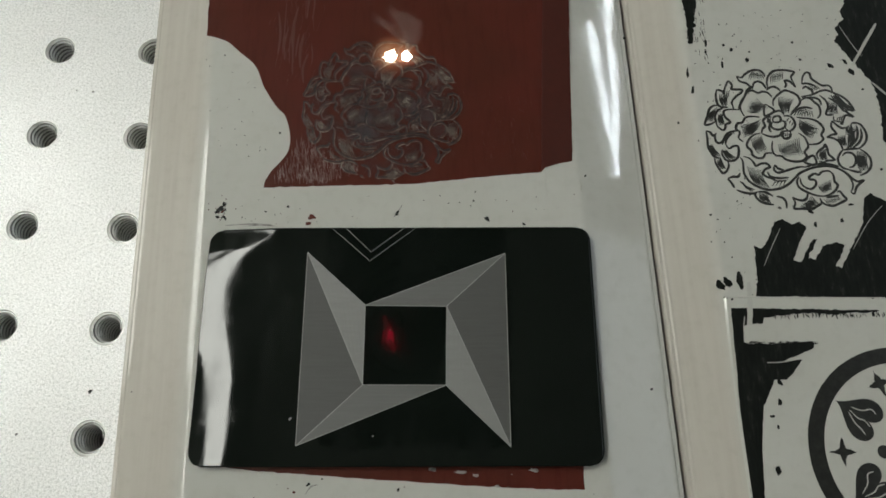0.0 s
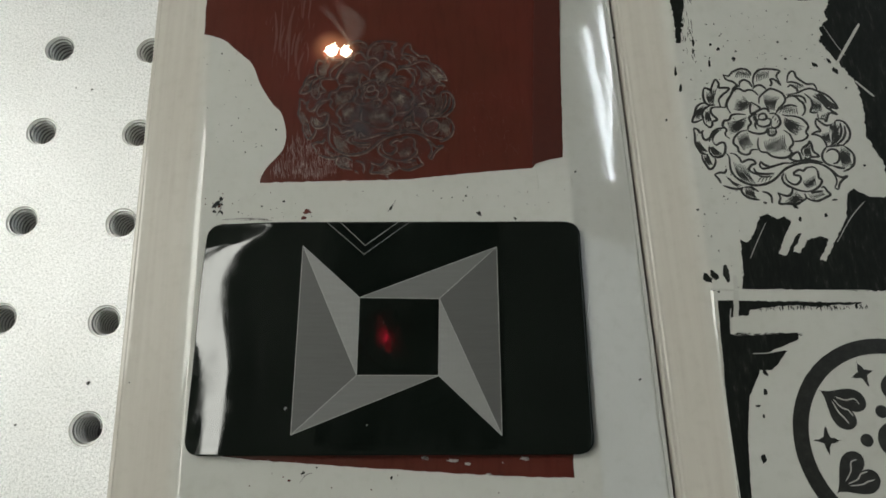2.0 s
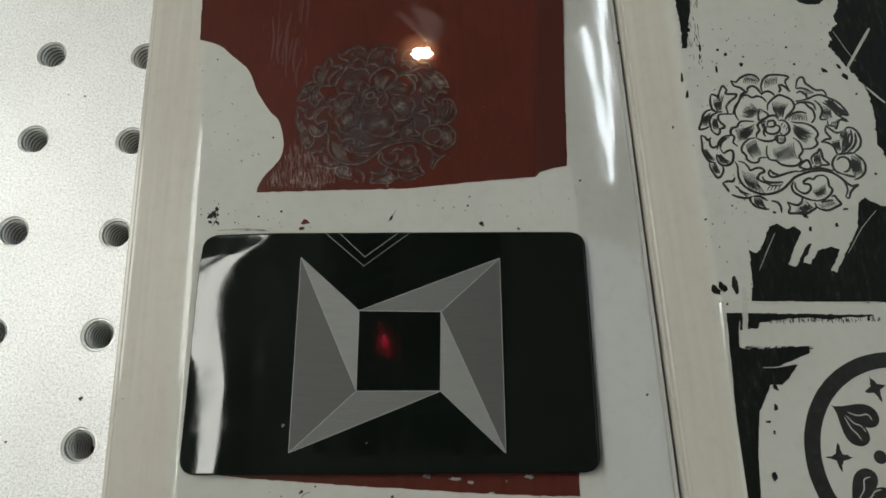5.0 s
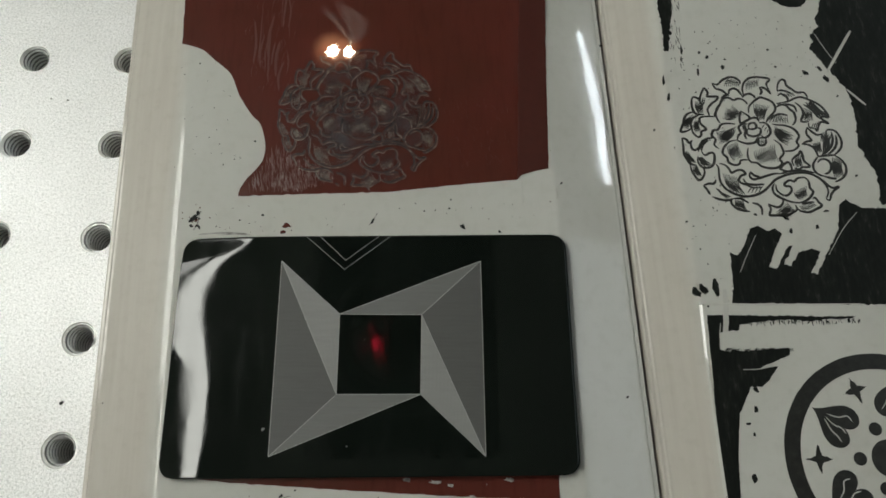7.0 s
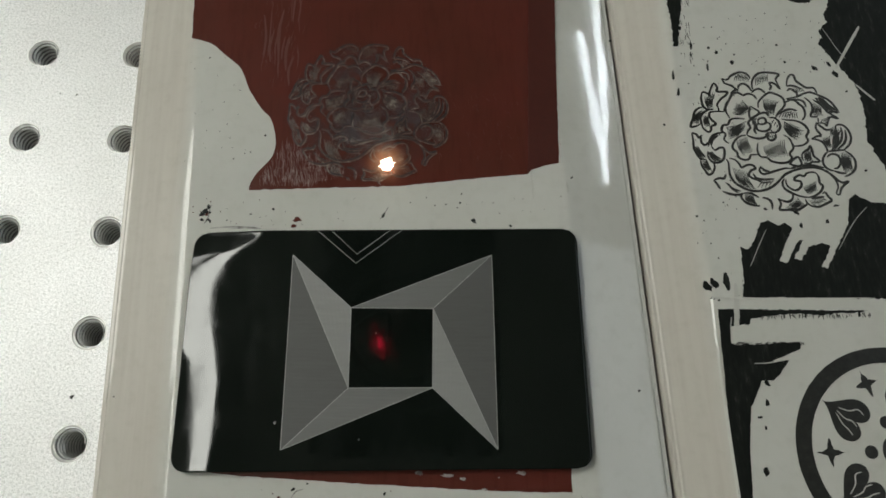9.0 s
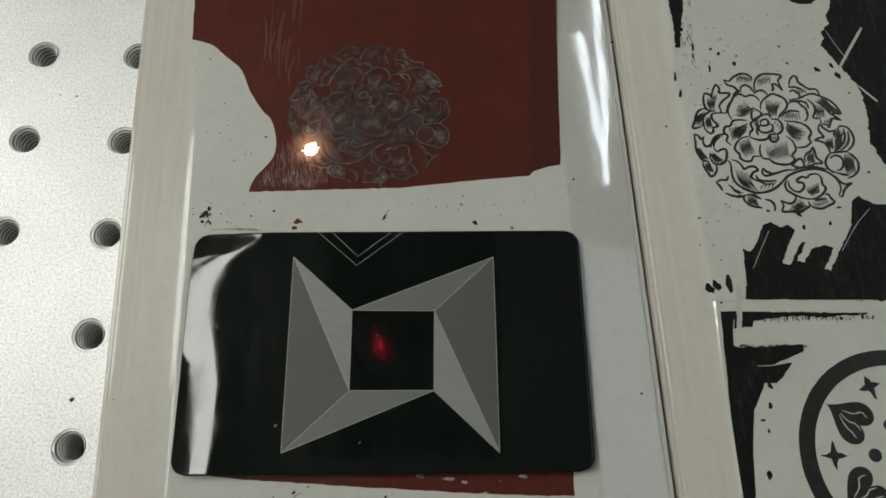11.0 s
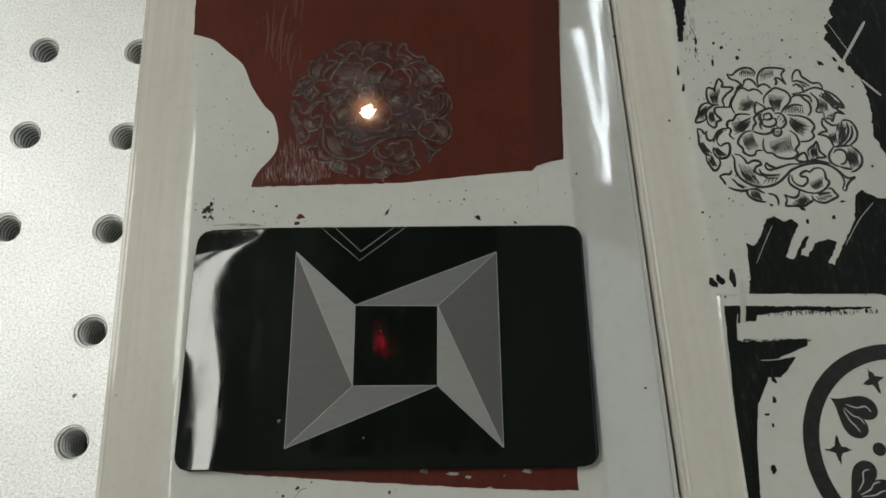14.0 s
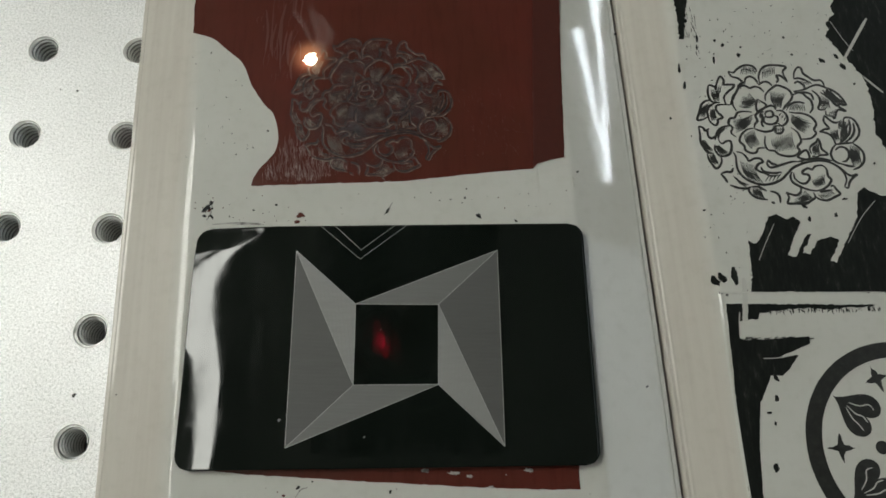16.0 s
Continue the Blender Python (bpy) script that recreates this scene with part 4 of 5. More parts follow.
# ---- the second plate: black prints ----
def make_ink_plate():
    plate = make_plate(119.15, 27.4, 1.9, -88, 118, 46.8, GLAZE_B, "glossy white glazed plate with black ink prints")
    z, t = PLATE_TOP, 0.1
    patches = [
        ([(113.7, 97.0), (111.6, 86.7), (109.7, 83.3), (110.5, 81.1), (107.9, 78.7), (108.2, 76.4), (107.0, 74.8), (109.5, 70.3), (111.2, 67.7), (112.8, 65.5)] + [(114.2, 61.9), (114.8, 58.0), (114.6, 52.7), (113.9, 47.8), (115.2, 44.5), (116.7, 41.6), (116.9, 37.3), (116.5, 32.8), (127.0, 33.0), (148.3, 88.8), (150.9, 99.3)], 0.35),
        ([(96.3, 99.6), (97.1, 90.4), (99.8, 89.0), (102.4, 87.3), (104.5, 86.6), (107.1, 86.9), (108.9, 89.0), (112.5, 99.5)], 0.3),
        ([(79.9, 21.5), (81.1, 20.8), (82.6, 21.6), (85.2, 27.1), (87.1, 27.8), (89.0, 26.6), (90.9, 27.1), (92.3, 25.9), (88.2, 18.0), (89.9, 17.6), (93.5, 22.9), (94.3, 22.9), (91.6, 18.5), (93.3, 18.2), (95.3, 21.3), (98.5, 22.2), (100.3, 21.5), (97.4, 16.5), (98.7, 16.1), (105.3, 26.6), (106.7, 32.7), (108.4, 34.1), (109.7, 33.0), (111.6, 32.1)] + [(126.5, 30.9), (126.6, 9.0), (78.8, 9.7)] + [(79.6, 14.2)], 0.22),
        ([(72.9, 7.1), (76.4, 7.1), (75.9, 3.4), (75.2, 3.2), (74.7, -0.4), (76.3, -0.9), (82.4, -0.7), (89.6, -0.2), (89.6, -1.7), (82.4, -4.6), (86.7, -4.2), (84.2, -7.2), (82.7, -8.4), (80.1, -8.4), (77.7, -13.1), (76.9, -14.0), (72.1, -14.0)], 0.1),
        ([(72.1, -13.5), (77.1, -13.6), (75.5, -23.1), (74.8, -32.1), (74.3, -40.4), (71.9, -40.4), (72.1, -32.1)], 0.065),
        ([(77.6, 7.1), (89.7, 6.8), (105.7, 6.6), (104.1, 6.1), (98.2, 6.0), (95.9, 5.5), (90.8, 6.0), (84.6, 5.6), (79.8, 5.0), (79.4, 3.8), (77.1, 3.5)], 0.18),
        ([(71.9, 97.2), (70.4, 86.8), (71.0, 80.2), (70.7, 74.0), (71.8, 74.0), (72.8, 80.2), (73.9, 85.1), (74.7, 97.1)], 0.25)]
    for k, (outline, amount) in enumerate(patches):
        under(sheet("ink_patch", ragged(outline, 0.55, amount, 11 + k), z + 0.004 * k, t, INK, label="scraped patch of black ink"), plate)
    cx, cy = 91.2, 47.7
    under(draw_medallion(cx, cy, z, 0.06, 0.64, 0.30).make("flower_print", GREY_INK, label="round black line print of a flower"), plate)
    # the emblem: a ring, a disc, and five times a dot, a star and a heart
    ex, ey = 106.8, -23.2
    emblem = under(sheet("emblem_ring", ragged(arc(ex, ey, 21.6, 21.6, 0, 360, 96)[:-1], 0.6, 0.06, 21), z, t, GREY_INK, label="dark printed ring",
                         holes=[ragged(arc(ex, ey, 18.3, 18.3, 0, 360, 96)[:-1], 0.6, 0.06, 22)]), plate)
    under(sheet("emblem_disc", ragged(arc(ex, ey, 3.8, 3.8, 0, 360, 40)[:-1], 0.5, 0.05, 23), z, t, GREY_INK), plate)
    rng = random.Random(5)
    for k in range(5):
        a = radians(180 + 72 * k)
        under(sheet("emblem_dot", arc(ex + 6.2 * math.cos(a), ey + 6.2 * math.sin(a), 1.35, 1.35, 0, 360, 20)[:-1], z, t, GREY_INK), plate)
        star = []
        for j in range(8):
            r, b = (2.9 if j % 2 == 0 else 0.95), a + j * math.pi / 4
            star.append((ex + 14.6 * math.cos(a) + r * math.cos(b), ey + 14.6 * math.sin(a) + r * math.sin(b)))
        under(sheet("emblem_star", ragged(star, 0.4, 0.16, 30 + k), z, t, GREY_INK), plate)
        b = radians(144 + 72 * k)
        heart = []
        for j in range(48):
            u = 2 * math.pi * j / 48
            hx, hy = 16 * math.sin(u) ** 3, 13 * math.cos(u) - 5 * math.cos(2 * u) - 2 * math.cos(3 * u) - math.cos(4 * u)
            # the tip points outwards
            along, side = 12.2 - hy * 0.335, hx * 0.285
            heart.append((ex + along * math.cos(b) - side * math.sin(b), ey + along * math.sin(b) + side * math.cos(b)))
        under(sheet("emblem_heart", ragged(heart, 0.5, 0.06, 40 + k), z, t, GREY_INK), plate)
        for q in (-1, 0.2, 1):
            s = Strokes()
            pts = [(ex + al * math.cos(b) - sd * math.sin(b), ey + al * math.sin(b) + sd * math.cos(b)) for al, sd in ((9.6, q * 2.5 + 0.3), (11.0, q * 2.4 - 0.2), (12.4, q * 1.6 + 0.3), (14.6, q * 0.6))]
            s.line(spline(pts, 4), 0.34, z + t - 0.02, 0.04)
            under(s.make("heart_scratch", SCRATCH), plate)
    # pale scratches through the ink
    for pts, w in (([(118.2, 79.6), (114.0, 73.4), (110.2, 67.7)], 0.9), ([(114.1, 63.0), (116.0, 60.8), (118.0, 58.6)], 0.6), ([(108.9, 78.9), (111.4, 73.1), (113.0, 70.3)], 0.2),
                   ([(77.5, 12.9), (77.4, 9.9), (77.0, 6.8), (76.5, 3.3)], 1.1), ([(79.1, -4.8), (82.4, -4.7), (85.8, -4.1)], 0.25), ([(81.5, 16.8), (83.9, 21.3), (86.3, 25.5)], 0.2),
                   ([(75.6, 5.3), (75.1, 2.8), (75.0, 0.3)], 0.3), ([(102.1, 20.7), (106.4, 26.8), (110.4, 30.9)], 0.2)):
        s = Strokes()
        s.line(spline(pts, 5), w, z + t - 0.02, 0.04, 0.6)
        under(s.make("scratch", SCRATCH, label="pale scratch through the ink"), plate)
    # raised edge of the lower printed field
    for pts in ([(71.8, 9.6), (71.6, -4.5), (71.7, -19.7), (72.0, -34.0), (72.2, -43.4)], [(71.8, 9.5), (86.3, 9.2), (107.1, 9.1)]):
        line = spline(pts, 10)
        prof = [(-0.25, -0.02), (-0.25, 0.0), (0.25, 0.245), (0.36, 0.245), (0.4, -0.02)]
        v, f = [], []
        for i, (x, y) in enumerate(line):
            (ax, ay), (bx, by) = line[max(i - 1, 0)], line[min(i + 1, len(line) - 1)]
            d = math.hypot(bx - ax, by - ay)
            k = 1.04 - 0.42 * i / len(line) + 0.06 * noise.noise((x * 0.4, y * 0.4, 2))  # the bevel flattens along its length
            v += [(x - (by - ay) / d * p, y + (bx - ax) / d * p, z - 0.04 + q * k) for p, q in prof]
        f = [(5 * i + k, 5 * i + k + 1, 5 * i + k + 6, 5 * i + k + 5) for i in range(len(line) - 1) for k in range(4)]
        under(mesh_object("field_edge", v, f, GLAZE_B, None, False, "thin raised white edge"), plate)
    # dry brush marks along the printed fields
    s = Strokes()
    for k in range(90):
        x, y = rng.uniform(75.5, 90.0), -0.8 + rng.uniform(-0.4, 0.4)
        s.line([(x, y), (x + rng.uniform(0.2, 0.6), y + rng.uniform(0.0, 0.25)), (x + rng.uniform(0.7, 1.6), y + rng.uniform(0.0, 0.4))], rng.uniform(0.08, 0.26), z + 0.002 * (k % 9), 0.07, 0.2)
    for k in range(60):
        x = rng.uniform(79.0, 106.0)
        y = 5.9 + rng.uniform(-0.3, 0.3)
        s.line([(x, y), (x + rng.uniform(-0.2, 0.2), y - rng.uniform(0.2, 0.6)), (x + rng.uniform(-0.3, 0.3), y - rng.uniform(0.6, 1.2))], rng.uniform(0.1, 0.35), z + 0.002 * (k % 9), 0.07, 0.2)
    for k in range(34):
        y = rng.uniform(70.0, 97.0)
        x = 72.6 + (y - 70.0) * 0.07 + rng.uniform(-1.2, 2.4)
        s.line([(x, y), (x + rng.uniform(-0.1, 0.2), y - rng.uniform(0.3, 0.8)), (x + rng.uniform(-0.1, 0.3), y - rng.uniform(0.8, 2.2))], rng.uniform(0.06, 0.24), z + 0.002 * (k % 9), 0.07, 0.2)
    tagged(under(s.make("dry_brush_mark", INK), plate), "fine dry brush marks of black ink", kind="stuff")
    # flecks left of the scraping
    for x, y, size, long, turn in [(71.3, 76.9, 0.5, 3, 1.5), (72.7, 79.3, 0.4, 2, 1.5), (75.0, 74.4, 0.3, 4, 1.55), (74.7, 71.7, 0.25, 3, 1.5), (79.4, 73.6, 0.35, 1, 0), (81.2, 72.3, 0.4, 1.4, 1.5), (84.7, 69.4, 0.6, 1, 0), (85.5, 71.6, 0.25, 1, 0), (78.4, 68.0, 0.3, 3, 1.5), (69.7, 65.7, 0.25, 6, 1.5), (70.4, 61.0, 0.3, 4, 1.3), (96.5, 74.3, 0.3, 1, 0), (97.7, 69.4, 0.3, 1, 0), (104.9, 67.7, 0.5, 1.6, 2.4), (108.6, 68.7, 0.4, 1.8, 2.2), (109.7, 66.0, 0.6, 1.6, 2.3), (111.6, 61.1, 0.3, 1, 0), (100.7, 27.5, 0.45, 1, 0), (103.4, 31.3, 0.3, 2, 0.1), (94.6, 26.4, 0.35, 1.6, 1.5), (93.6, 29.7, 0.3, 2, 2.4), (66.0, 52.2, 0.3, 1, 0), (71.2, 12.3, 0.8, 1.6, 2.4), (73.0, 12.9, 0.7, 1.9, 2.2), (75.7, 13.5, 0.7, 3, 1.6), (72.0, 9.4, 0.3, 1.4, 2.4), (73.4, 9.1, 0.25, 1.4, 1), (80.6, -13.1, 0.4, 1.8, 1.4), (78.6, -16.0, 0.3, 1.6, 0), (79.6, -18.2, 0.2, 2, 1.5), (78.3, -26.8, 0.5, 1.6, 1.5), (81.2, -8.9, 0.4, 1.8, 2.2), (102.6, 16.8, 0.2, 1, 0), (103.8, 5.7, 0.25, 2, 1.5), (71.0, 28.9, 0.25, 1.4, 0.5), (72.4, 27.8, 0.2, 1, 0), (77.5, 32.2, 0.25, 1, 0), (112.1, 40.0, 0.3, 1, 0)]:
        under(sheet("ink_fleck", ragged(blot(rng, x, y, size * 1.25, long, turn), 0.3, 0.12, int(x * 7)), z, 0.08, INK), plate)
    for k in range(70):
        x, y = rng.uniform(70, 84), rng.uniform(10, 80)
        under(sheet("ink_fleck", blot(rng, x, y, rng.uniform(0.06, 0.2), 1.4, rng.uniform(0.9, 2), 7), z, 0.06, INK), plate)
    for k in range(40):
        x, y = rng.uniform(84, 112), rng.uniform(66, 84)
        under(sheet("ink_fleck", blot(rng, x, y, rng.uniform(0.06, 0.18), 1.3, rng.uniform(0, 3), 7), z, 0.06, INK), plate)
    return plate


# ---- the card ----
CARD_X, CARD_Y, CARD_Z, CARD_T = 43.0, 25.85, 10.3, 0.2
CARD_FIT = 0.9912
CREASE_IN = [(-27.6, 25.9), (-35.2, 19.7), (-38.2, 13.2), (-37.9, 6.8), (-36.0, -1.9), (-35.0, -6.7), (-35.1, -18.3), (-35.7, -25.6)]
CREASE_OUT = [(-33.6, 26.0), (-38.5, 19.7), (-45.5, 15.2), (-49.0, 8.1), (-47.5, 2.6), (-40.2, -2.2), (-38.4, -11.4), (-37.9, -25.6)]


def crease(y, pts):
    """x of the bend at height y, eased between the given places."""
    pts = sorted((py, px) for px, py in pts)
    out = 0
    for d in (-1.6, -0.8, 0, 0.8, 1.6):
        out += np.interp(y + d, [p[0] for p in pts], [p[1] for p in pts]) / 5
    return out


def card_slopes(y, xs):
    """Downward bend of the card towards its worn end, as slopes at xs."""
    xin, xout = crease(y, CREASE_IN), crease(y, CREASE_OUT)
    out = []
    for x in xs:
        flat = (10.3 - x) / 149
        want = 0.425 + 0.05 * (1 - math.exp((x - xin) / 2.5)) + (xin - x) / (xin - xout) * 0.045
        want = min(want, 0.60)
        k = (want - flat) * 110
        gain = (math.log1p(math.exp(k)) if k < 30 else k) / 110
        ang = (math.atan(flat + min(gain, 0.30)) - math.atan(flat)) / 2
        out.append(math.tan(ang) if x < -12 else 0.0)
    return out


def make_card_thing():
    card = tagged(empty("metal_card", 0, 0, PLATE_TOP), "glossy black metal card with a grey engraved pinwheel", "card")
    card.matrix_basis = Matrix.Translation((0.092 * MM, -0.238 * MM, PLATE_TOP * MM)) @ Matrix.Diagonal((CARD_FIT, CARD_FIT, 1, 1))
    r = 3.2
    nx, ny = 170, 130
    verts, faces = [], []
    for j in range(ny + 1):
        y = -CARD_Y + 2 * CARD_Y * j / ny
        inset = 0.0
        e = CARD_Y - abs(y)
        if e < r:
            inset = r - math.sqrt(max(0, r * r - (r - e) ** 2))
        xs = [-CARD_X + inset + (2 * CARD_X - 2 * inset) * (i / nx) ** 1.25 for i in range(nx + 1)]
        sl = card_slopes(y, xs)
        z, col = 0.0, []
        for i in range(nx, -1, -1):
            if i < nx:
                z -= (sl[i] + sl[i + 1]) / 2 * (xs[i + 1] - xs[i])
            x = xs[i]
            edge = min(1.0, max(0.0, (-35.5 - x) / 4))
            dents = 0.0012 * noise.noise((x * 0.3, y * 0.16, 4)) + 0.0006 * noise.noise((x * 1.4, y * 0.9, 7))
            far = max(0.0, (x - 29) / 14) ** 2 * 0.22
            col.append((x, y, CARD_Z - PLATE_TOP + max(z, -1.72 + 0.04 * z) + edge * dents - far))
        verts += col[::-1]
    m = len(verts)
    w = nx + 1
    verts += [(x, y, z - CARD_T) for x, y, z in verts]
    for j in range(ny):
        for i in range(nx):
            a = j * w + i
            faces += [(a, a + 1, a + w + 1, a + w), (m + a + w, m + a + w + 1, m + a + 1, m + a)]
    rim = [i for i in range(w)] + [j * w + nx for j in range(1, ny + 1)] + [ny * w + i for i in range(nx - 1, -1, -1)] + [j * w for j in range(ny - 1, 0, -1)]
    for a, b in zip(rim, rim[1:] + rim[:1]):
        faces.append((a, m + a, m + b, b))
    body = mesh_object("card_body", verts, faces, CARD, card, True, "glossy black card, bent at one end")
    for p in body.data.polygons[2 * nx * ny:]:
        p.use_smooth = False
    z = CARD_Z - PLATE_TOP
    ptl, ptr, pbr, pbl = (-20.5, 20.1), (23.7, 19.7), (23.7, -22.0), (-20.7, -21.7)
    stl, strr, sbr, sbl = (-7.2, 7.9), (10.6, 7.6), (10.4, -9.4), (-7.3, -9.3)
    facets = (((ptl, pbl, sbl), "dark"), ((ptl, sbl, stl), "light"), ((pbl, sbr, sbl), "mid"), ((strr, sbr, pbr), "light"), ((strr, pbr, ptr), "dark"), ((stl, strr, ptr), "mid"))
    drawn = set()  # neighbours share one line
    for pts, k in facets:
        sheet("engraved_facet", list(pts), z + 0.004, 0.02, ETCH[k], card, label="%s grey engraved triangle" % k)
        s = Strokes()
        for a, b in zip(pts, pts[1:] + pts[:1]):
            if frozenset((a, b)) in drawn:
                continue
            drawn.add(frozenset((a, b)))
            s.line([(a[0] + (b[0] - a[0]) * u / 6, a[1] + (b[1] - a[1]) * u / 6) for u in range(7)], 0.16, z + 0.02, 0.02, 0.9)
        s.make("facet_outline", ETCH["line"], card)
    for pts in ([(-15.3, 25.8), (-6.5, 18.0), (3.6, 25.7)], [(-12.2, 25.8), (-6.3, 20.1), (1.0, 25.7)]):
        s = Strokes()
        for a, b in zip(pts, pts[1:]):
            s.line([(a[0] + (b[0] - a[0]) * u / 8, a[1] + (b[1] - a[1]) * u / 8) for u in range(9)], 0.14, z + 0.004, 0.02, 0.9)
        s.make("engraved_chevron", ETCH["light"], card)
    rng = random.Random(12)
    for (x, y), size in zip([(-22.2, -16.3), (-4.8, -19.8), (-20.2, 15.9), (-1.7, 2.3)], (0.35, 0.18, 0.12, 0.12)):
        sheet("dust_speck", blot(rng, x, y, size, 1.6, 0.9, 8), z, 0.05, ETCH["mid"], card)
    return card


# ---- the laser's spark ----
def ball_geo(rx, ry, rz, rough, seed, lift=0.0):
    bm = bmesh.new()
    bmesh.ops.create_icosphere(bm, subdivisions=3, radius=1)
    v = []
    for p in bm.verts:
        k = 1 + rough * noise.noise((p.co.x * 2.2 + seed, p.co.y * 2.2, p.co.z * 2.2))
        v.append((p.co.x * rx * k, p.co.y * ry * k, p.co.z * rz * k + lift))
    f = [tuple(q.index for q in p.verts) for p in bm.faces]
    bm.free()
    return v, f


def dome(v, f, low=0.3):
    return v, [p for p in f if sum(v[i][2] for i in p) > 3 * low]


def make_spark(size, seed, reach):
    spark = tagged(empty("laser_spark", 0, 0, PLATE_TOP), "white-hot spark where the laser burns the red lacquer", "spark", "sparks of the laser")
    v, f = ball_geo(1.2 * size, 1.3 * size, 0.8 * size, 0.5, seed, 0.5)
    mesh_object("spark_core", v, f, CORE, spark, True)
    # the spark's glow, painted on a dome as fading emission
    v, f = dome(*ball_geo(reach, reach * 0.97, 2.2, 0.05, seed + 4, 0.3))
    mesh_object("spark_halo", v, f, fading_halo("spark_glow", (1.0, 0.46, 0.22), 0.85, reach), spark, True, "orange halo of painted glow round the core")
    rng = random.Random(seed)
    for k in range(14):
        a, r, w = rng.uniform(0, 6.28), rng.uniform(1.3, 2.2) * size, rng.uniform(0.04, 0.1)
        c, s = math.cos(a), math.sin(a)
        v = [(1.0 * c - w * s, 1.0 * s + w * c, 0.5), (1.0 * c + w * s, 1.0 * s - w * c, 0.5), (r * c, r * s, 0.9), (1.0 * c, 1.0 * s, 0.8)]
        mesh_object("spark_ray", v, [(0, 1, 2), (1, 3, 2), (3, 0, 2), (0, 3, 1)], CORE, spark)
    return spark


def make_trace(k):
    seg = tagged(empty("laser_trace", 0, 0, PLATE_TOP), "short red glowing length of the laser's trace on the lacquer", "laser trace", "red trace of the laser")
    v, f = ball_geo(1.65, 0.36, 0.1, 0.05, k, 0.22)
    mesh_object("trace_streak", v, f, TRACE, seg, True)
    return seg


RED_DARK = make_burnt("red_lacquer_dark", [(0.3, (0.070, 0.0185, 0.0138)), (0.7, (0.084, 0.021, 0.0155))])
SCUFF_PALE = make_burnt("pale_scuff", [(0.35, (0.12, 0.045, 0.038)), (0.52, (0.21, 0.13, 0.12)), (0.68, (0.36, 0.28, 0.265))])
SMEAR = make_burnt("smeared_lacquer", [(0.35, (0.098, 0.0255, 0.017)), (0.55, (0.107, 0.029, 0.0195)), (0.75, (0.115, 0.036, 0.025))])
SCUFF = make_burnt("scuffed_lacquer", [(0.35, (0.10, 0.033, 0.026)), (0.55, (0.14, 0.062, 0.05)), (0.72, (0.21, 0.125, 0.105))])


def make_smoke():
    """Thin curls of smoke that drift off the spark, each densest along its middle."""
    smoke = tagged(empty("smoke_wisp", 0, 0, PLATE_TOP), "thin pale curling wisp of smoke over the lacquer", "smoke")
    rng = random.Random(3)
    for k in range(3):
        a, pts = rng.uniform(0.5, 2.4), []
        x, y, z = 0.0, 1.0, 1.2
        for i in range(22):
            pts.append((x, y, z, (0.3 + 0.15 * i) * rng.uniform(0.9, 1.1)))
            a += rng.uniform(-0.4, 0.43)
            x, y, z = x + 0.5 * math.cos(a), y + 0.5 * math.sin(a), z + 0.25
        for q in range(3):
            wide, last = 0.3 + 0.4 * q, 21 - 2 * q
            v = [p for px, py, pz, w in pts[:last + 1] for p in ((px - w * wide, py + w * wide * 0.4, pz + 0.03 * q), (px + w * wide, py - w * wide * 0.4, pz + 0.2 + 0.03 * q))]
            f = [(2 * i, 2 * i + 1, 2 * i + 3, 2 * i + 2) for i in range(last)]
            mesh_object("smoke_curl", v, f, SMOKE, smoke, True).visible_shadow = False
    return smoke


def make_dust():
    rng = random.Random(9)
    for (x, y), size in zip([(-69.2, -9.6), (-84.0, -18.8), (-79.7, 66.0), (-84.0, 66.5)], (0.45, 0.25, 0.22, 0.15)):
        d = sheet("dust_speck", blot(rng, 0, 0, size, 1.5, 0.8, 9), 0.0, 0.2, INK)
        d.location = (x * MM, y * MM, 0)
        tagged(d, "small black speck of dust on the aluminium table", "dust")


SMUDGE = make_burnt("soot_smudge", [(0.35, (0.12, 0.11, 0.10)), (0.6, (0.42, 0.41, 0.385)), (0.75, (0.55, 0.54, 0.51))])
SCRATCH = material("scraped_glaze", (0.58, 0.575, 0.53), 0.4)
make_room()
make_lamp(-418, 110, 800, 80, 720, LAMP, "long white strip lamp hanging over the table")
make_glint_lamp()
# made-up cool fill that lifts the printed plate and the rim beside it
make_lamp(860, 90, 800, 200, 620, COOL_FILL, "added unseen cool fill panel beside the table")
# unseen fill light, added to brighten the aluminium
make_lamp(-735, 310, 800, 480, 400, FILL_PANEL, "added unseen white fill panel that brightens the table")
make_laser_head()
make_table()
make_red_plate()
make_ink_plate()
make_card_thing()
SPARKS = [make_spark(1.0, 1, 6.2), make_spark(0.82, 5, 4.2)]
make_dust()
WISP = make_smoke()
TRACES = [make_trace(k) for k in range(8)]


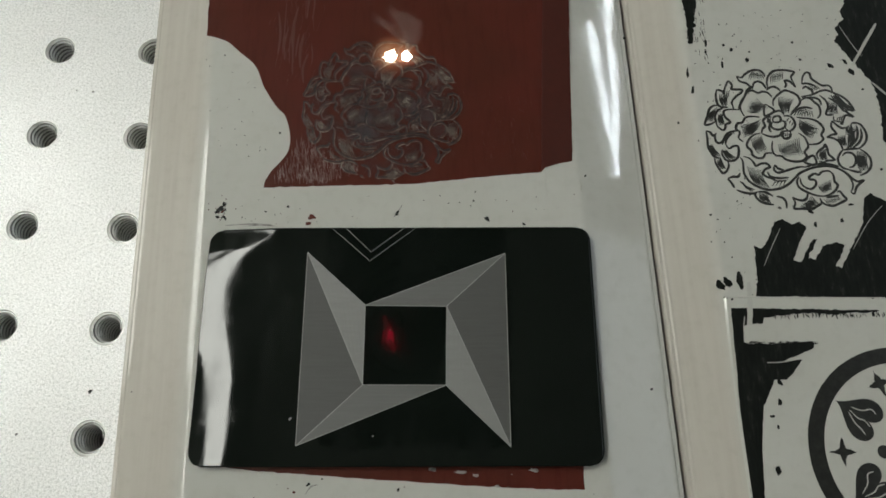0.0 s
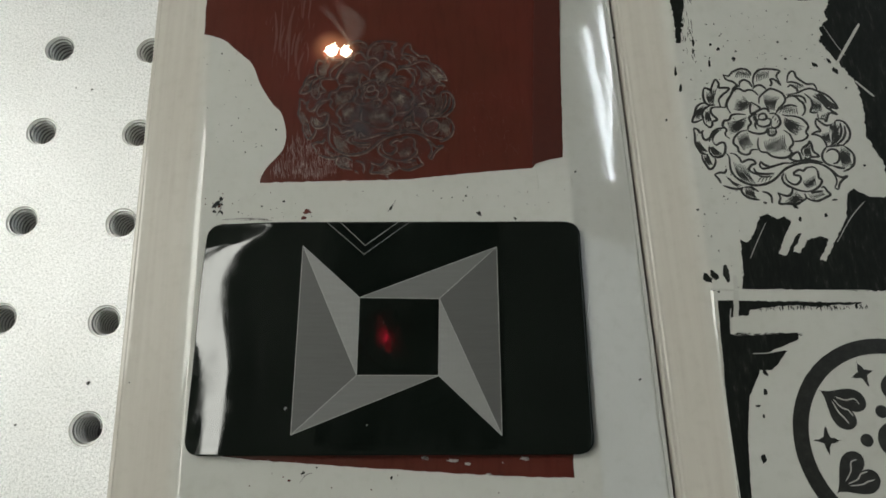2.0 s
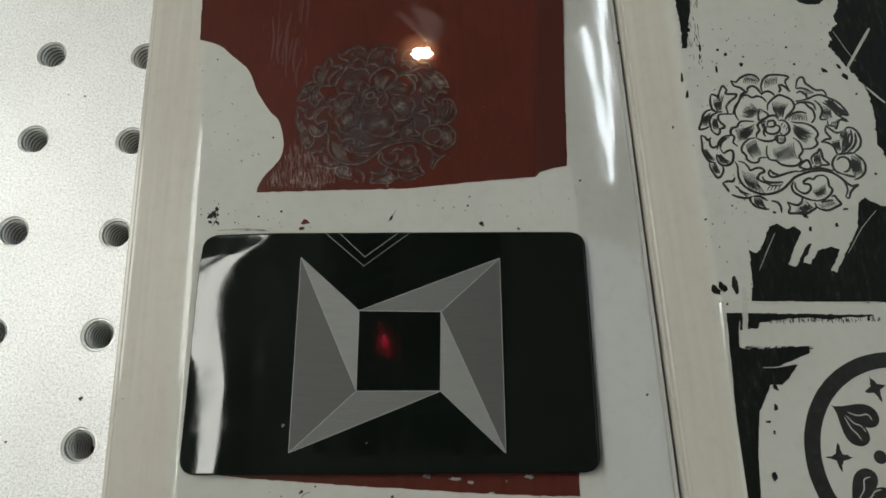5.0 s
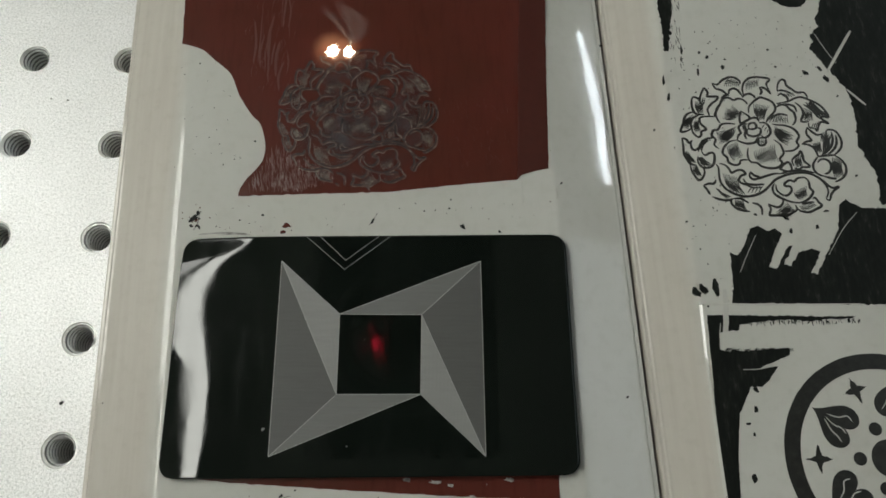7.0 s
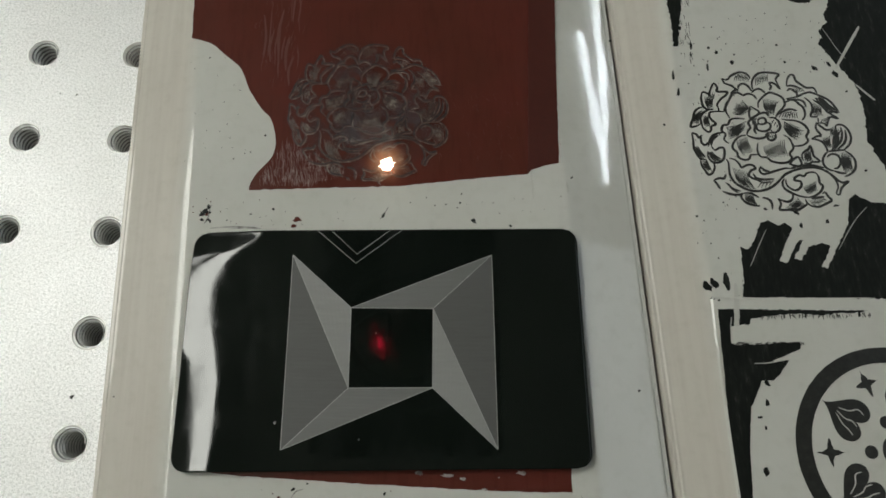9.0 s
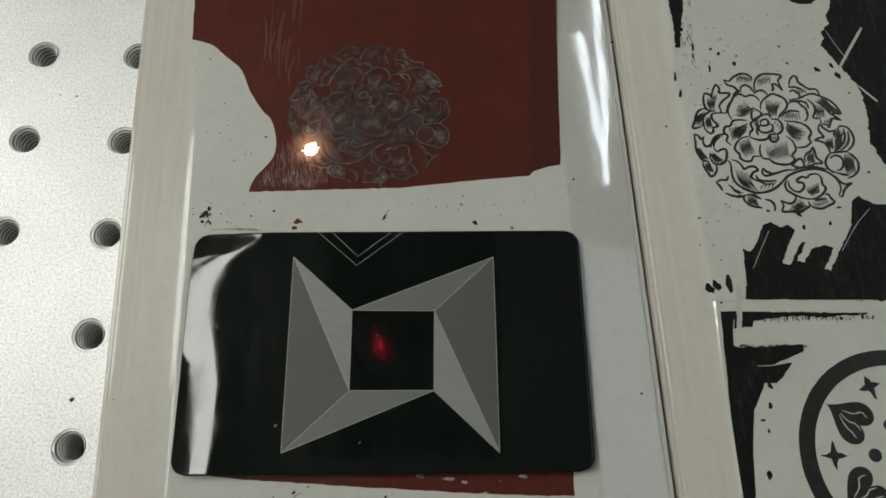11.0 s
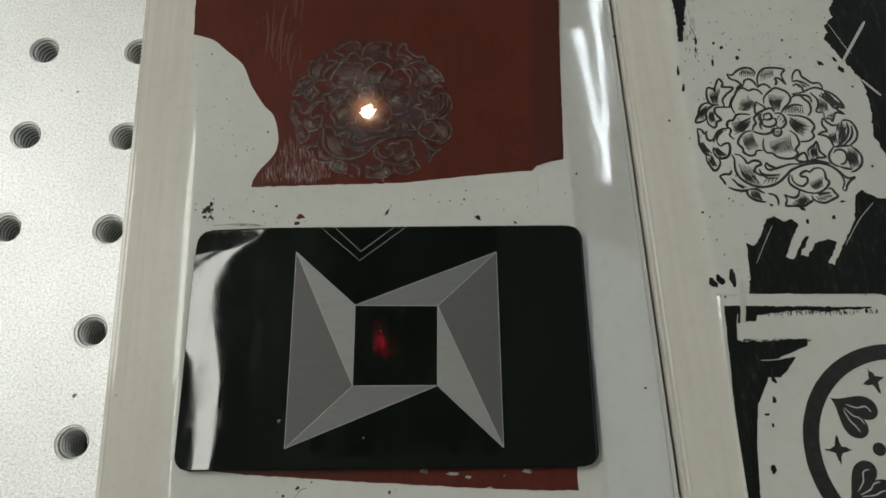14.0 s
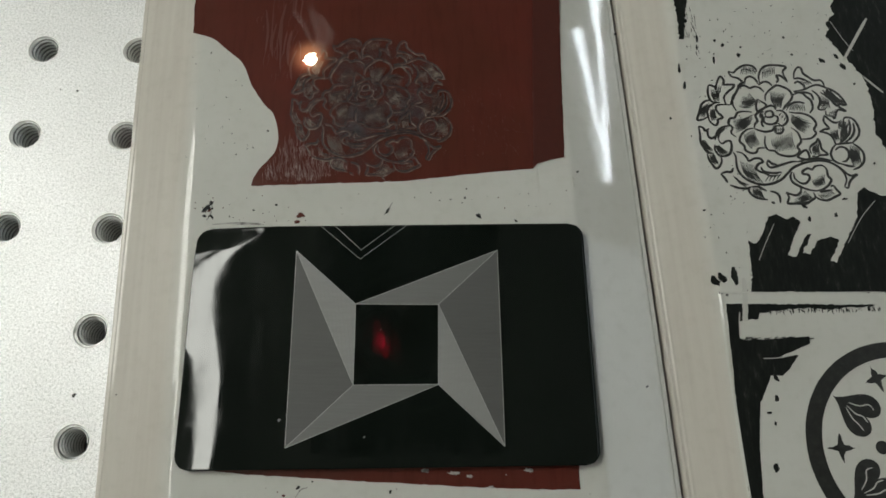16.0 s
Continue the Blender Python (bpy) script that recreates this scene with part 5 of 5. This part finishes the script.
def motions():
    """Keys the sparks and the red trace; they jump from stroke to stroke of the drawing."""
    rows = [  # seconds; first spark, second spark, start and end of the red trace in mm
        (0.0, -2.9, 70.4, 0.9, 70.4, -2.9, 70.4, -2.9, 70.4),
        (0.1, 4.6, 70.5, 8.0, 70.3, 4.6, 70.5, 4.6, 70.5),
        (0.2, -17.5, 71.8, -12.2, 71.8, -17.5, 71.8, -17.5, 71.8),
        (0.3, -6.2, 71.9, -2.3, 71.9, -6.2, 71.9, -6.2, 71.9),
        (0.4, 2.2, 72.0, 2.2, 72.0, 2.2, 72.0, 2.2, 72.0),
        (0.5, 8.6, 70.4, 8.6, 70.4, -14.0, 70.5, 6.9, 70.4),
        (0.6, -11.9, 70.8, -8.0, 70.5, -11.9, 70.8, -11.9, 70.8),
        (0.7, -4.6, 70.8, -4.6, 70.8, -4.6, 70.8, -4.6, 70.8),
        (0.8, 2.0, 70.6, 2.0, 70.6, 2.0, 70.6, 2.0, 70.6),
        (0.9, 8.2, 70.2, 8.2, 70.2, -15.7, 70.5, 6.0, 70.4),
        (1.0, -11.7, 71.1, -7.8, 70.8, -11.7, 71.1, -11.7, 71.1),
        (1.1, -4.4, 71.4, -0.9, 71.4, -4.4, 71.4, -4.4, 71.4),
        (1.2, 4.3, 71.7, 8.0, 71.7, -2.7, 71.2, 3.4, 71.2),
        (1.3, -10.7, 71.9, -7.2, 71.9, -10.7, 71.9, -10.7, 71.9),
        (1.4, 8.5, 71.2, 8.5, 71.2, -13.8, 71.0, 6.8, 70.7),
        (1.5, -6.8, 70.8, -2.5, 70.8, -6.8, 70.8, -6.8, 70.8),
        (1.6, -16.4, 71.2, -16.4, 71.2, -14.6, 70.4, 0.7, 69.9),
        (1.7, -3.3, 70.0, -0.0, 70.0, -3.3, 70.0, -3.3, 70.0),
        (1.8, -16.6, 70.3, -13.3, 70.1, -16.6, 70.3, -16.6, 70.3),
        (1.9, -1.2, 70.9, 2.1, 70.9, -1.2, 70.9, -1.2, 70.9),
        (2.0, -16.3, 71.8, -12.8, 71.5, -16.3, 71.8, -16.3, 71.8),
        (2.1, 1.6, 71.1, 7.1, 71.1, 1.6, 71.1, 1.6, 71.1),
        (2.2, -13.0, 71.5, -10.3, 71.5, -13.0, 71.5, -13.0, 71.5),
        (2.3, 2.0, 71.3, 7.3, 71.0, 2.0, 71.3, 2.0, 71.3),
        (2.4, -12.5, 71.4, -9.4, 71.4, -12.5, 71.4, -12.5, 71.4),
        (2.5, 7.6, 70.7, 7.6, 70.7, -1.7, 70.8, 5.6, 70.7),
        (2.6, -1.6, 72.2, 1.9, 72.1, -1.6, 72.2, -1.6, 72.2),
        (2.7, -9.0, 73.6, -5.7, 73.6, -9.0, 73.6, -9.0, 73.6),
        (2.8, -13.3, 73.4, -8.9, 73.2, -13.3, 73.4, -13.3, 73.4),
        (2.9, -15.8, 72.8, -13.0, 72.8, -15.8, 72.8, -15.8, 72.8),
        (3.0, -16.5, 71.6, -13.7, 71.6, -12.1, 71.1, -1.6, 71.1),
        (3.1, -17.4, 71.5, 5.6, 71.0, -16.1, 71.0, 4.7, 70.0),
        (3.2, 4.9, 72.1, 0.3, 72.6, -17.9, 72.2, 3.1, 71.4),
        (3.3, 1.1, 72.3, 5.5, 72.0, -7.0, 71.3, 0.2, 71.3),
        (3.4, 1.7, 71.1, 6.1, 71.1, 1.7, 71.1, 1.7, 71.1),
        (3.5, -14.2, 72.3, -9.0, 72.3, -14.2, 72.3, -14.2, 72.3),
        (3.6, -5.7, 73.4, 1.5, 72.3, -5.7, 73.4, -5.7, 73.4),
        (3.7, -13.3, 73.0, -7.0, 72.7, -13.3, 73.0, -13.3, 73.0),
        (3.8, 2.9, 72.2, 6.6, 72.2, -4.3, 71.7, 1.8, 71.7),
        (3.9, -6.0, 72.3, -0.5, 71.8, -6.0, 72.3, -6.0, 72.3),
        (4.0, -14.2, 72.6, 5.8, 72.3, -12.6, 71.9, 4.9, 71.3),
        (4.1, -5.6, 71.7, -0.8, 71.4, -5.6, 71.7, -5.6, 71.7),
        (4.2, 4.9, 71.3, 4.9, 71.3, -14.3, 71.1, 3.4, 70.8),
        (4.3, -12.5, 71.4, -10.0, 71.4, -12.5, 71.4, -12.5, 71.4),
        (4.4, 2.7, 71.6, 5.2, 71.6, 2.7, 71.6, 2.7, 71.6),
        (4.5, 7.8, 71.7, 9.8, 71.7, 7.8, 71.7, 7.8, 71.7),
        (4.6, -7.1, 71.9, -4.1, 71.9, -7.1, 71.9, -7.1, 71.9),
        (4.7, 6.0, 72.0, 8.2, 72.0, 6.0, 72.0, 6.0, 72.0),
        (4.8, -10.9, 72.2, -8.4, 72.2, -10.9, 72.2, -10.9, 72.2),
        (4.9, -1.8, 72.3, 0.7, 72.3, -1.8, 72.3, -1.8, 72.3),
        (5.0, 5.3, 72.5, 7.3, 72.5, 5.3, 72.5, 5.3, 72.5),
        (5.1, -11.6, 72.6, -9.1, 72.6, -11.6, 72.6, -11.6, 72.6),
        (5.2, 3.5, 72.7, 6.0, 72.7, 3.5, 72.7, 3.5, 72.7),
        (5.3, 8.6, 72.9, 10.6, 72.9, 8.6, 72.9, 8.6, 72.9),
        (5.4, -6.3, 73.0, -3.3, 73.0, -6.3, 73.0, -6.3, 73.0),
        (5.5, 6.8, 73.2, 9.0, 73.2, 6.8, 73.2, 6.8, 73.2),
        (5.6, -10.1, 73.3, -7.6, 73.3, -10.1, 73.3, -10.1, 73.3),
        (5.7, -0.9, 73.5, 1.6, 73.5, -0.9, 73.5, -0.9, 73.5),
        (5.8, 6.2, 73.6, 8.2, 73.6, 6.2, 73.6, 6.2, 73.6),
        (5.9, -10.7, 73.8, -8.2, 73.8, -10.7, 73.8, -10.7, 73.8),
        (6.0, 4.4, 73.9, 6.9, 73.9, 4.4, 73.9, 4.4, 73.9),
        (6.1, 9.5, 74.1, 11.5, 74.1, 9.5, 74.1, 9.5, 74.1),
        (6.2, -5.4, 74.2, -2.4, 74.2, -5.4, 74.2, -5.4, 74.2),
        (6.3, 3.9, 74.4, 0.5, 74.6, 3.9, 74.4, 3.9, 74.4),
        (6.4, 4.0, 74.2, 4.0, 74.2, -11.5, 73.8, 2.8, 73.5),
        (6.5, 3.5, 73.6, 3.5, 73.6, -7.5, 72.9, 1.6, 72.8),
        (6.6, -2.1, 73.0, 3.3, 72.4, -2.1, 73.0, -2.1, 73.0),
        (6.7, -3.8, 72.8, -0.3, 72.1, -3.8, 72.8, -3.8, 72.8),
        (6.8, -4.9, 72.7, -2.1, 72.4, -4.9, 72.7, -4.9, 72.7),
        (6.9, -3.0, 73.0, 2.7, 72.8, -3.0, 73.0, -3.0, 73.0),
        (7.0, -11.4, 74.2, -7.5, 73.9, -11.4, 74.2, -11.4, 74.2),
        (7.1, 3.9, 73.9, 3.9, 73.9, -11.2, 73.5, 2.2, 73.1),
        (7.2, -4.8, 76.2, 1.5, 74.1, -4.8, 76.2, -4.8, 76.2),
        (7.3, -11.2, 75.0, -7.0, 75.0, -11.2, 75.0, -11.2, 75.0),
        (7.4, 3.7, 74.4, 3.7, 74.4, -9.9, 74.0, 1.9, 73.6),
        (7.5, -0.1, 74.4, 3.6, 74.1, -0.1, 74.4, -0.1, 74.4),
        (7.6, 4.0, 74.4, 4.0, 74.4, -6.1, 74.0, 2.2, 74.0),
        (7.7, 3.9, 74.7, 3.9, 74.7, -9.5, 74.3, 1.9, 74.3),
        (7.8, -6.3, 75.4, 2.9, 74.3, -6.3, 75.4, -6.3, 75.4),
        (7.9, -9.9, 74.4, -9.9, 74.4, -9.9, 74.4, -9.9, 74.4),
        (8.0, -5.7, 75.7, -0.6, 74.9, -5.7, 75.7, -5.7, 75.7),
        (8.1, -0.2, 74.6, 4.0, 74.5, -5.6, 73.8, -1.2, 73.8),
        (8.2, -3.6, 75.8, -8.2, 75.0, -3.6, 75.8, -3.6, 75.8),
        (8.3, -4.5, 75.9, -4.5, 75.9, -4.5, 75.9, -4.5, 75.9),
        (8.4, -3.1, 75.1, -3.1, 75.1, -3.1, 75.1, -3.1, 75.1),
        (8.5, -2.9, 44.4, -2.9, 44.4, -2.9, 44.4, -2.9, 44.4),
        (8.6, 4.2, 43.0, 4.2, 43.0, 4.2, 43.0, 4.2, 43.0),
        (8.7, 0.1, 41.8, 0.1, 41.8, 0.1, 41.8, 0.1, 41.8),
        (8.8, 3.0, 40.2, 3.0, 40.2, 3.0, 40.2, 3.0, 40.2),
        (8.9, 0.5, 47.2, 0.5, 47.2, 0.5, 47.2, 0.5, 47.2),
        (9.0, 0.0, 42.0, 0.0, 42.0, 0.0, 42.0, 0.0, 42.0),
        (9.1, -18.4, 46.9, -18.4, 46.9, -18.4, 46.9, -18.4, 46.9),
        (9.2, -9.7, 40.6, -9.7, 40.6, -9.7, 40.6, -9.7, 40.6),
        (9.3, -18.0, 46.4, -18.0, 46.4, -18.0, 46.4, -18.0, 46.4),
        (9.4, 3.7, 42.2, 3.7, 42.2, 3.7, 42.2, 3.7, 42.2),
        (9.5, -15.8, 47.8, -15.8, 47.8, -15.8, 47.8, -15.8, 47.8),
        (9.6, 1.4, 45.6, 1.4, 45.6, 1.4, 45.6, 1.4, 45.6),
        (9.7, -4.9, 42.2, -4.9, 42.2, -4.9, 42.2, -4.9, 42.2),
        (9.8, -10.2, 45.9, -10.2, 45.9, -10.2, 45.9, -10.2, 45.9),
        (9.9, -0.2, 41.2, -0.2, 41.2, -0.2, 41.2, -0.2, 41.2),
        (10.0, -11.3, 42.0, -11.3, 42.0, -11.3, 42.0, -11.3, 42.0),
        (10.1, -1.4, 43.8, -1.4, 43.8, -1.4, 43.8, -1.4, 43.8),
        (10.2, -4.9, 43.2, -4.9, 43.2, -4.9, 43.2, -4.9, 43.2),
        (10.3, -0.6, 42.8, -0.6, 42.8, -0.6, 42.8, -0.6, 42.8),
        (10.4, -9.4, 42.6, -9.4, 42.6, -9.4, 42.6, -9.4, 42.6),
        (10.5, -9.4, 44.2, -9.4, 44.2, -9.4, 44.2, -9.4, 44.2),
        (10.6, -1.5, 40.7, -1.5, 40.7, -1.5, 40.7, -1.5, 40.7),
        (10.7, -15.6, 47.3, -15.6, 47.3, -15.6, 47.3, -15.6, 47.3),
        (10.8, -10.9, 43.7, -10.9, 43.7, -10.9, 43.7, -10.9, 43.7),
        (10.9, -2.1, 44.5, -2.1, 44.5, -2.1, 44.5, -2.1, 44.5),
        (11.0, -18.0, 46.4, -18.0, 46.4, -18.0, 46.4, -18.0, 46.4),
        (11.1, 3.7, 42.2, 3.7, 42.2, 3.7, 42.2, 3.7, 42.2),
        (11.2, -15.8, 47.8, -15.8, 47.8, -15.8, 47.8, -15.8, 47.8),
        (11.3, -16.5, 48.2, -16.5, 48.2, -16.5, 48.2, -16.5, 48.2),
        (11.4, -0.8, 39.6, -0.8, 39.6, -0.8, 39.6, -0.8, 39.6),
        (11.5, -12.2, 41.9, -12.2, 41.9, -12.2, 41.9, -12.2, 41.9),
        (11.6, 3.5, 41.9, 3.5, 41.9, 3.5, 41.9, 3.5, 41.9),
        (11.7, -2.1, 44.6, -2.1, 44.6, -2.1, 44.6, -2.1, 44.6),
        (11.8, -16.9, 45.2, -16.9, 45.2, -16.9, 45.2, -16.9, 45.2),
        (11.9, -14.8, 45.3, -14.8, 45.3, -14.8, 45.3, -14.8, 45.3),
        (12.0, -13.5, 45.1, -13.5, 45.1, -13.5, 45.1, -13.5, 45.1),
        (12.1, -14.6, 48.2, -11.0, 44.6, -14.6, 48.2, -14.6, 48.2),
        (12.2, -11.1, 47.5, -11.1, 47.5, -11.1, 47.5, -11.1, 47.5),
        (12.3, -21.0, 48.0, -21.0, 48.0, -21.0, 48.0, -21.0, 48.0),
        (12.4, -17.8, 57.8, -17.8, 57.8, -17.8, 57.8, -17.8, 57.8),
        (12.5, -22.1, 52.0, -22.1, 52.0, -22.1, 52.0, -22.1, 52.0),
        (12.6, -23.8, 53.9, -23.8, 53.9, -23.8, 53.9, -23.8, 53.9),
        (12.7, -21.6, 51.3, -21.6, 51.3, -20.0, 51.9, 1.8, 53.0),
        (12.8, 10.5, 51.4, 10.5, 51.4, 10.5, 51.4, 10.5, 51.4),
        (12.9, 13.9, 50.3, 13.9, 50.3, 13.9, 50.3, 13.9, 50.3),
        (13.0, -10.1, 48.9, -10.1, 48.9, -10.1, 48.9, -10.1, 48.9),
        (13.1, -21.2, 52.0, -21.2, 52.0, -18.3, 51.5, 13.2, 53.2),
        (13.2, 10.1, 53.2, 10.1, 53.2, 10.1, 53.2, 10.1, 53.2),
        (13.3, 5.6, 56.3, 5.6, 56.3, 5.6, 56.3, 5.6, 56.3),
        (13.4, 6.4, 57.5, 6.4, 57.5, 6.4, 57.5, 6.4, 57.5),
        (13.5, 11.3, 52.3, 11.3, 52.3, 11.3, 52.3, 11.3, 52.3),
        (13.6, 13.5, 51.6, 13.5, 51.6, 13.5, 51.6, 13.5, 51.6),
        (13.7, -19.1, 52.6, -19.1, 52.6, -17.2, 52.1, -5.6, 51.8),
        (13.8, -21.7, 52.9, -21.7, 52.9, -19.8, 52.4, -4.5, 52.3),
        (13.9, -10.6, 54.9, -10.6, 54.9, -10.6, 54.9, -10.6, 54.9),
        (14.0, -5.5, 54.9, -5.5, 54.9, -5.5, 54.9, -5.5, 54.9),
        (14.1, -11.1, 55.0, -11.1, 55.0, -11.1, 55.0, -11.1, 55.0),
        (14.2, 11.4, 56.6, 11.4, 56.6, 11.4, 56.6, 11.4, 56.6),
        (14.3, 14.0, 58.8, 14.0, 58.8, 14.0, 58.8, 14.0, 58.8),
        (14.4, -2.5, 69.9, -2.5, 69.9, -2.5, 69.9, -2.5, 69.9),
        (14.5, -4.2, 74.5, -4.2, 74.5, -4.2, 74.5, -4.2, 74.5),
        (14.6, -0.2, 70.9, -0.2, 70.9, -0.2, 70.9, -0.2, 70.9),
        (14.7, -12.4, 73.9, -12.4, 73.9, -12.4, 73.9, -12.4, 73.9),
        (14.8, -12.4, 69.9, -12.4, 69.9, -12.4, 69.9, -12.4, 69.9),
        (14.9, -21.0, 56.0, -21.0, 56.0, -21.0, 56.0, -21.0, 56.0),
        (15.0, -16.2, 56.8, -16.2, 56.8, -16.2, 56.8, -16.2, 56.8),
        (15.1, -13.6, 66.1, -13.6, 66.1, -13.6, 66.1, -13.6, 66.1),
        (15.2, -3.5, 56.2, 10.7, 53.6, -1.9, 55.8, 9.1, 54.0),
        (15.3, -12.4, 55.7, -12.4, 55.7, -12.4, 55.7, -12.4, 55.7),
        (15.4, 8.8, 55.3, 8.8, 55.3, 8.8, 55.3, 8.8, 55.3),
        (15.5, -14.1, 57.9, -14.1, 57.9, -14.1, 57.9, -14.1, 57.9),
        (15.6, -6.1, 62.7, -6.1, 62.7, -6.1, 62.7, -6.1, 62.7),
        (15.7, -5.2, 55.4, -5.2, 55.4, -5.2, 55.4, -5.2, 55.4),
        (15.8, -12.2, 59.1, -12.2, 59.1, -10.4, 59.0, -0.5, 59.5),
        (15.9, 1.8, 58.0, 1.8, 58.0, 1.8, 58.0, 1.8, 58.0),
        (16.0, -19.6, 68.8, -19.6, 68.8, -19.6, 68.8, -19.6, 68.8),
    ]
    walk(SPARKS[0], [(r[0], pose(r[1] * MM, r[2] * MM, PLATE_TOP * MM)) for r in rows])
    walk(SPARKS[1], [(r[0], pose(r[3] * MM, r[4] * MM, PLATE_TOP * MM)) for r in rows])
    walk(WISP, [(r[0], pose(r[3] * MM, r[4] * MM, PLATE_TOP * MM, 0, 0, 25 * math.sin(r[0] * 5))) for r in rows])
    for k, seg in enumerate(TRACES):
        u = (k + 0.5) / len(TRACES)
        walk(seg, [(r[0], pose((r[5] + (r[7] - r[5]) * u) * MM, (r[6] + (r[8] - r[6]) * u) * MM, PLATE_TOP * MM, 0, 0,
                                math.degrees(math.atan2(r[8] - r[6], r[7] - r[5])))) for r in rows])


motions()
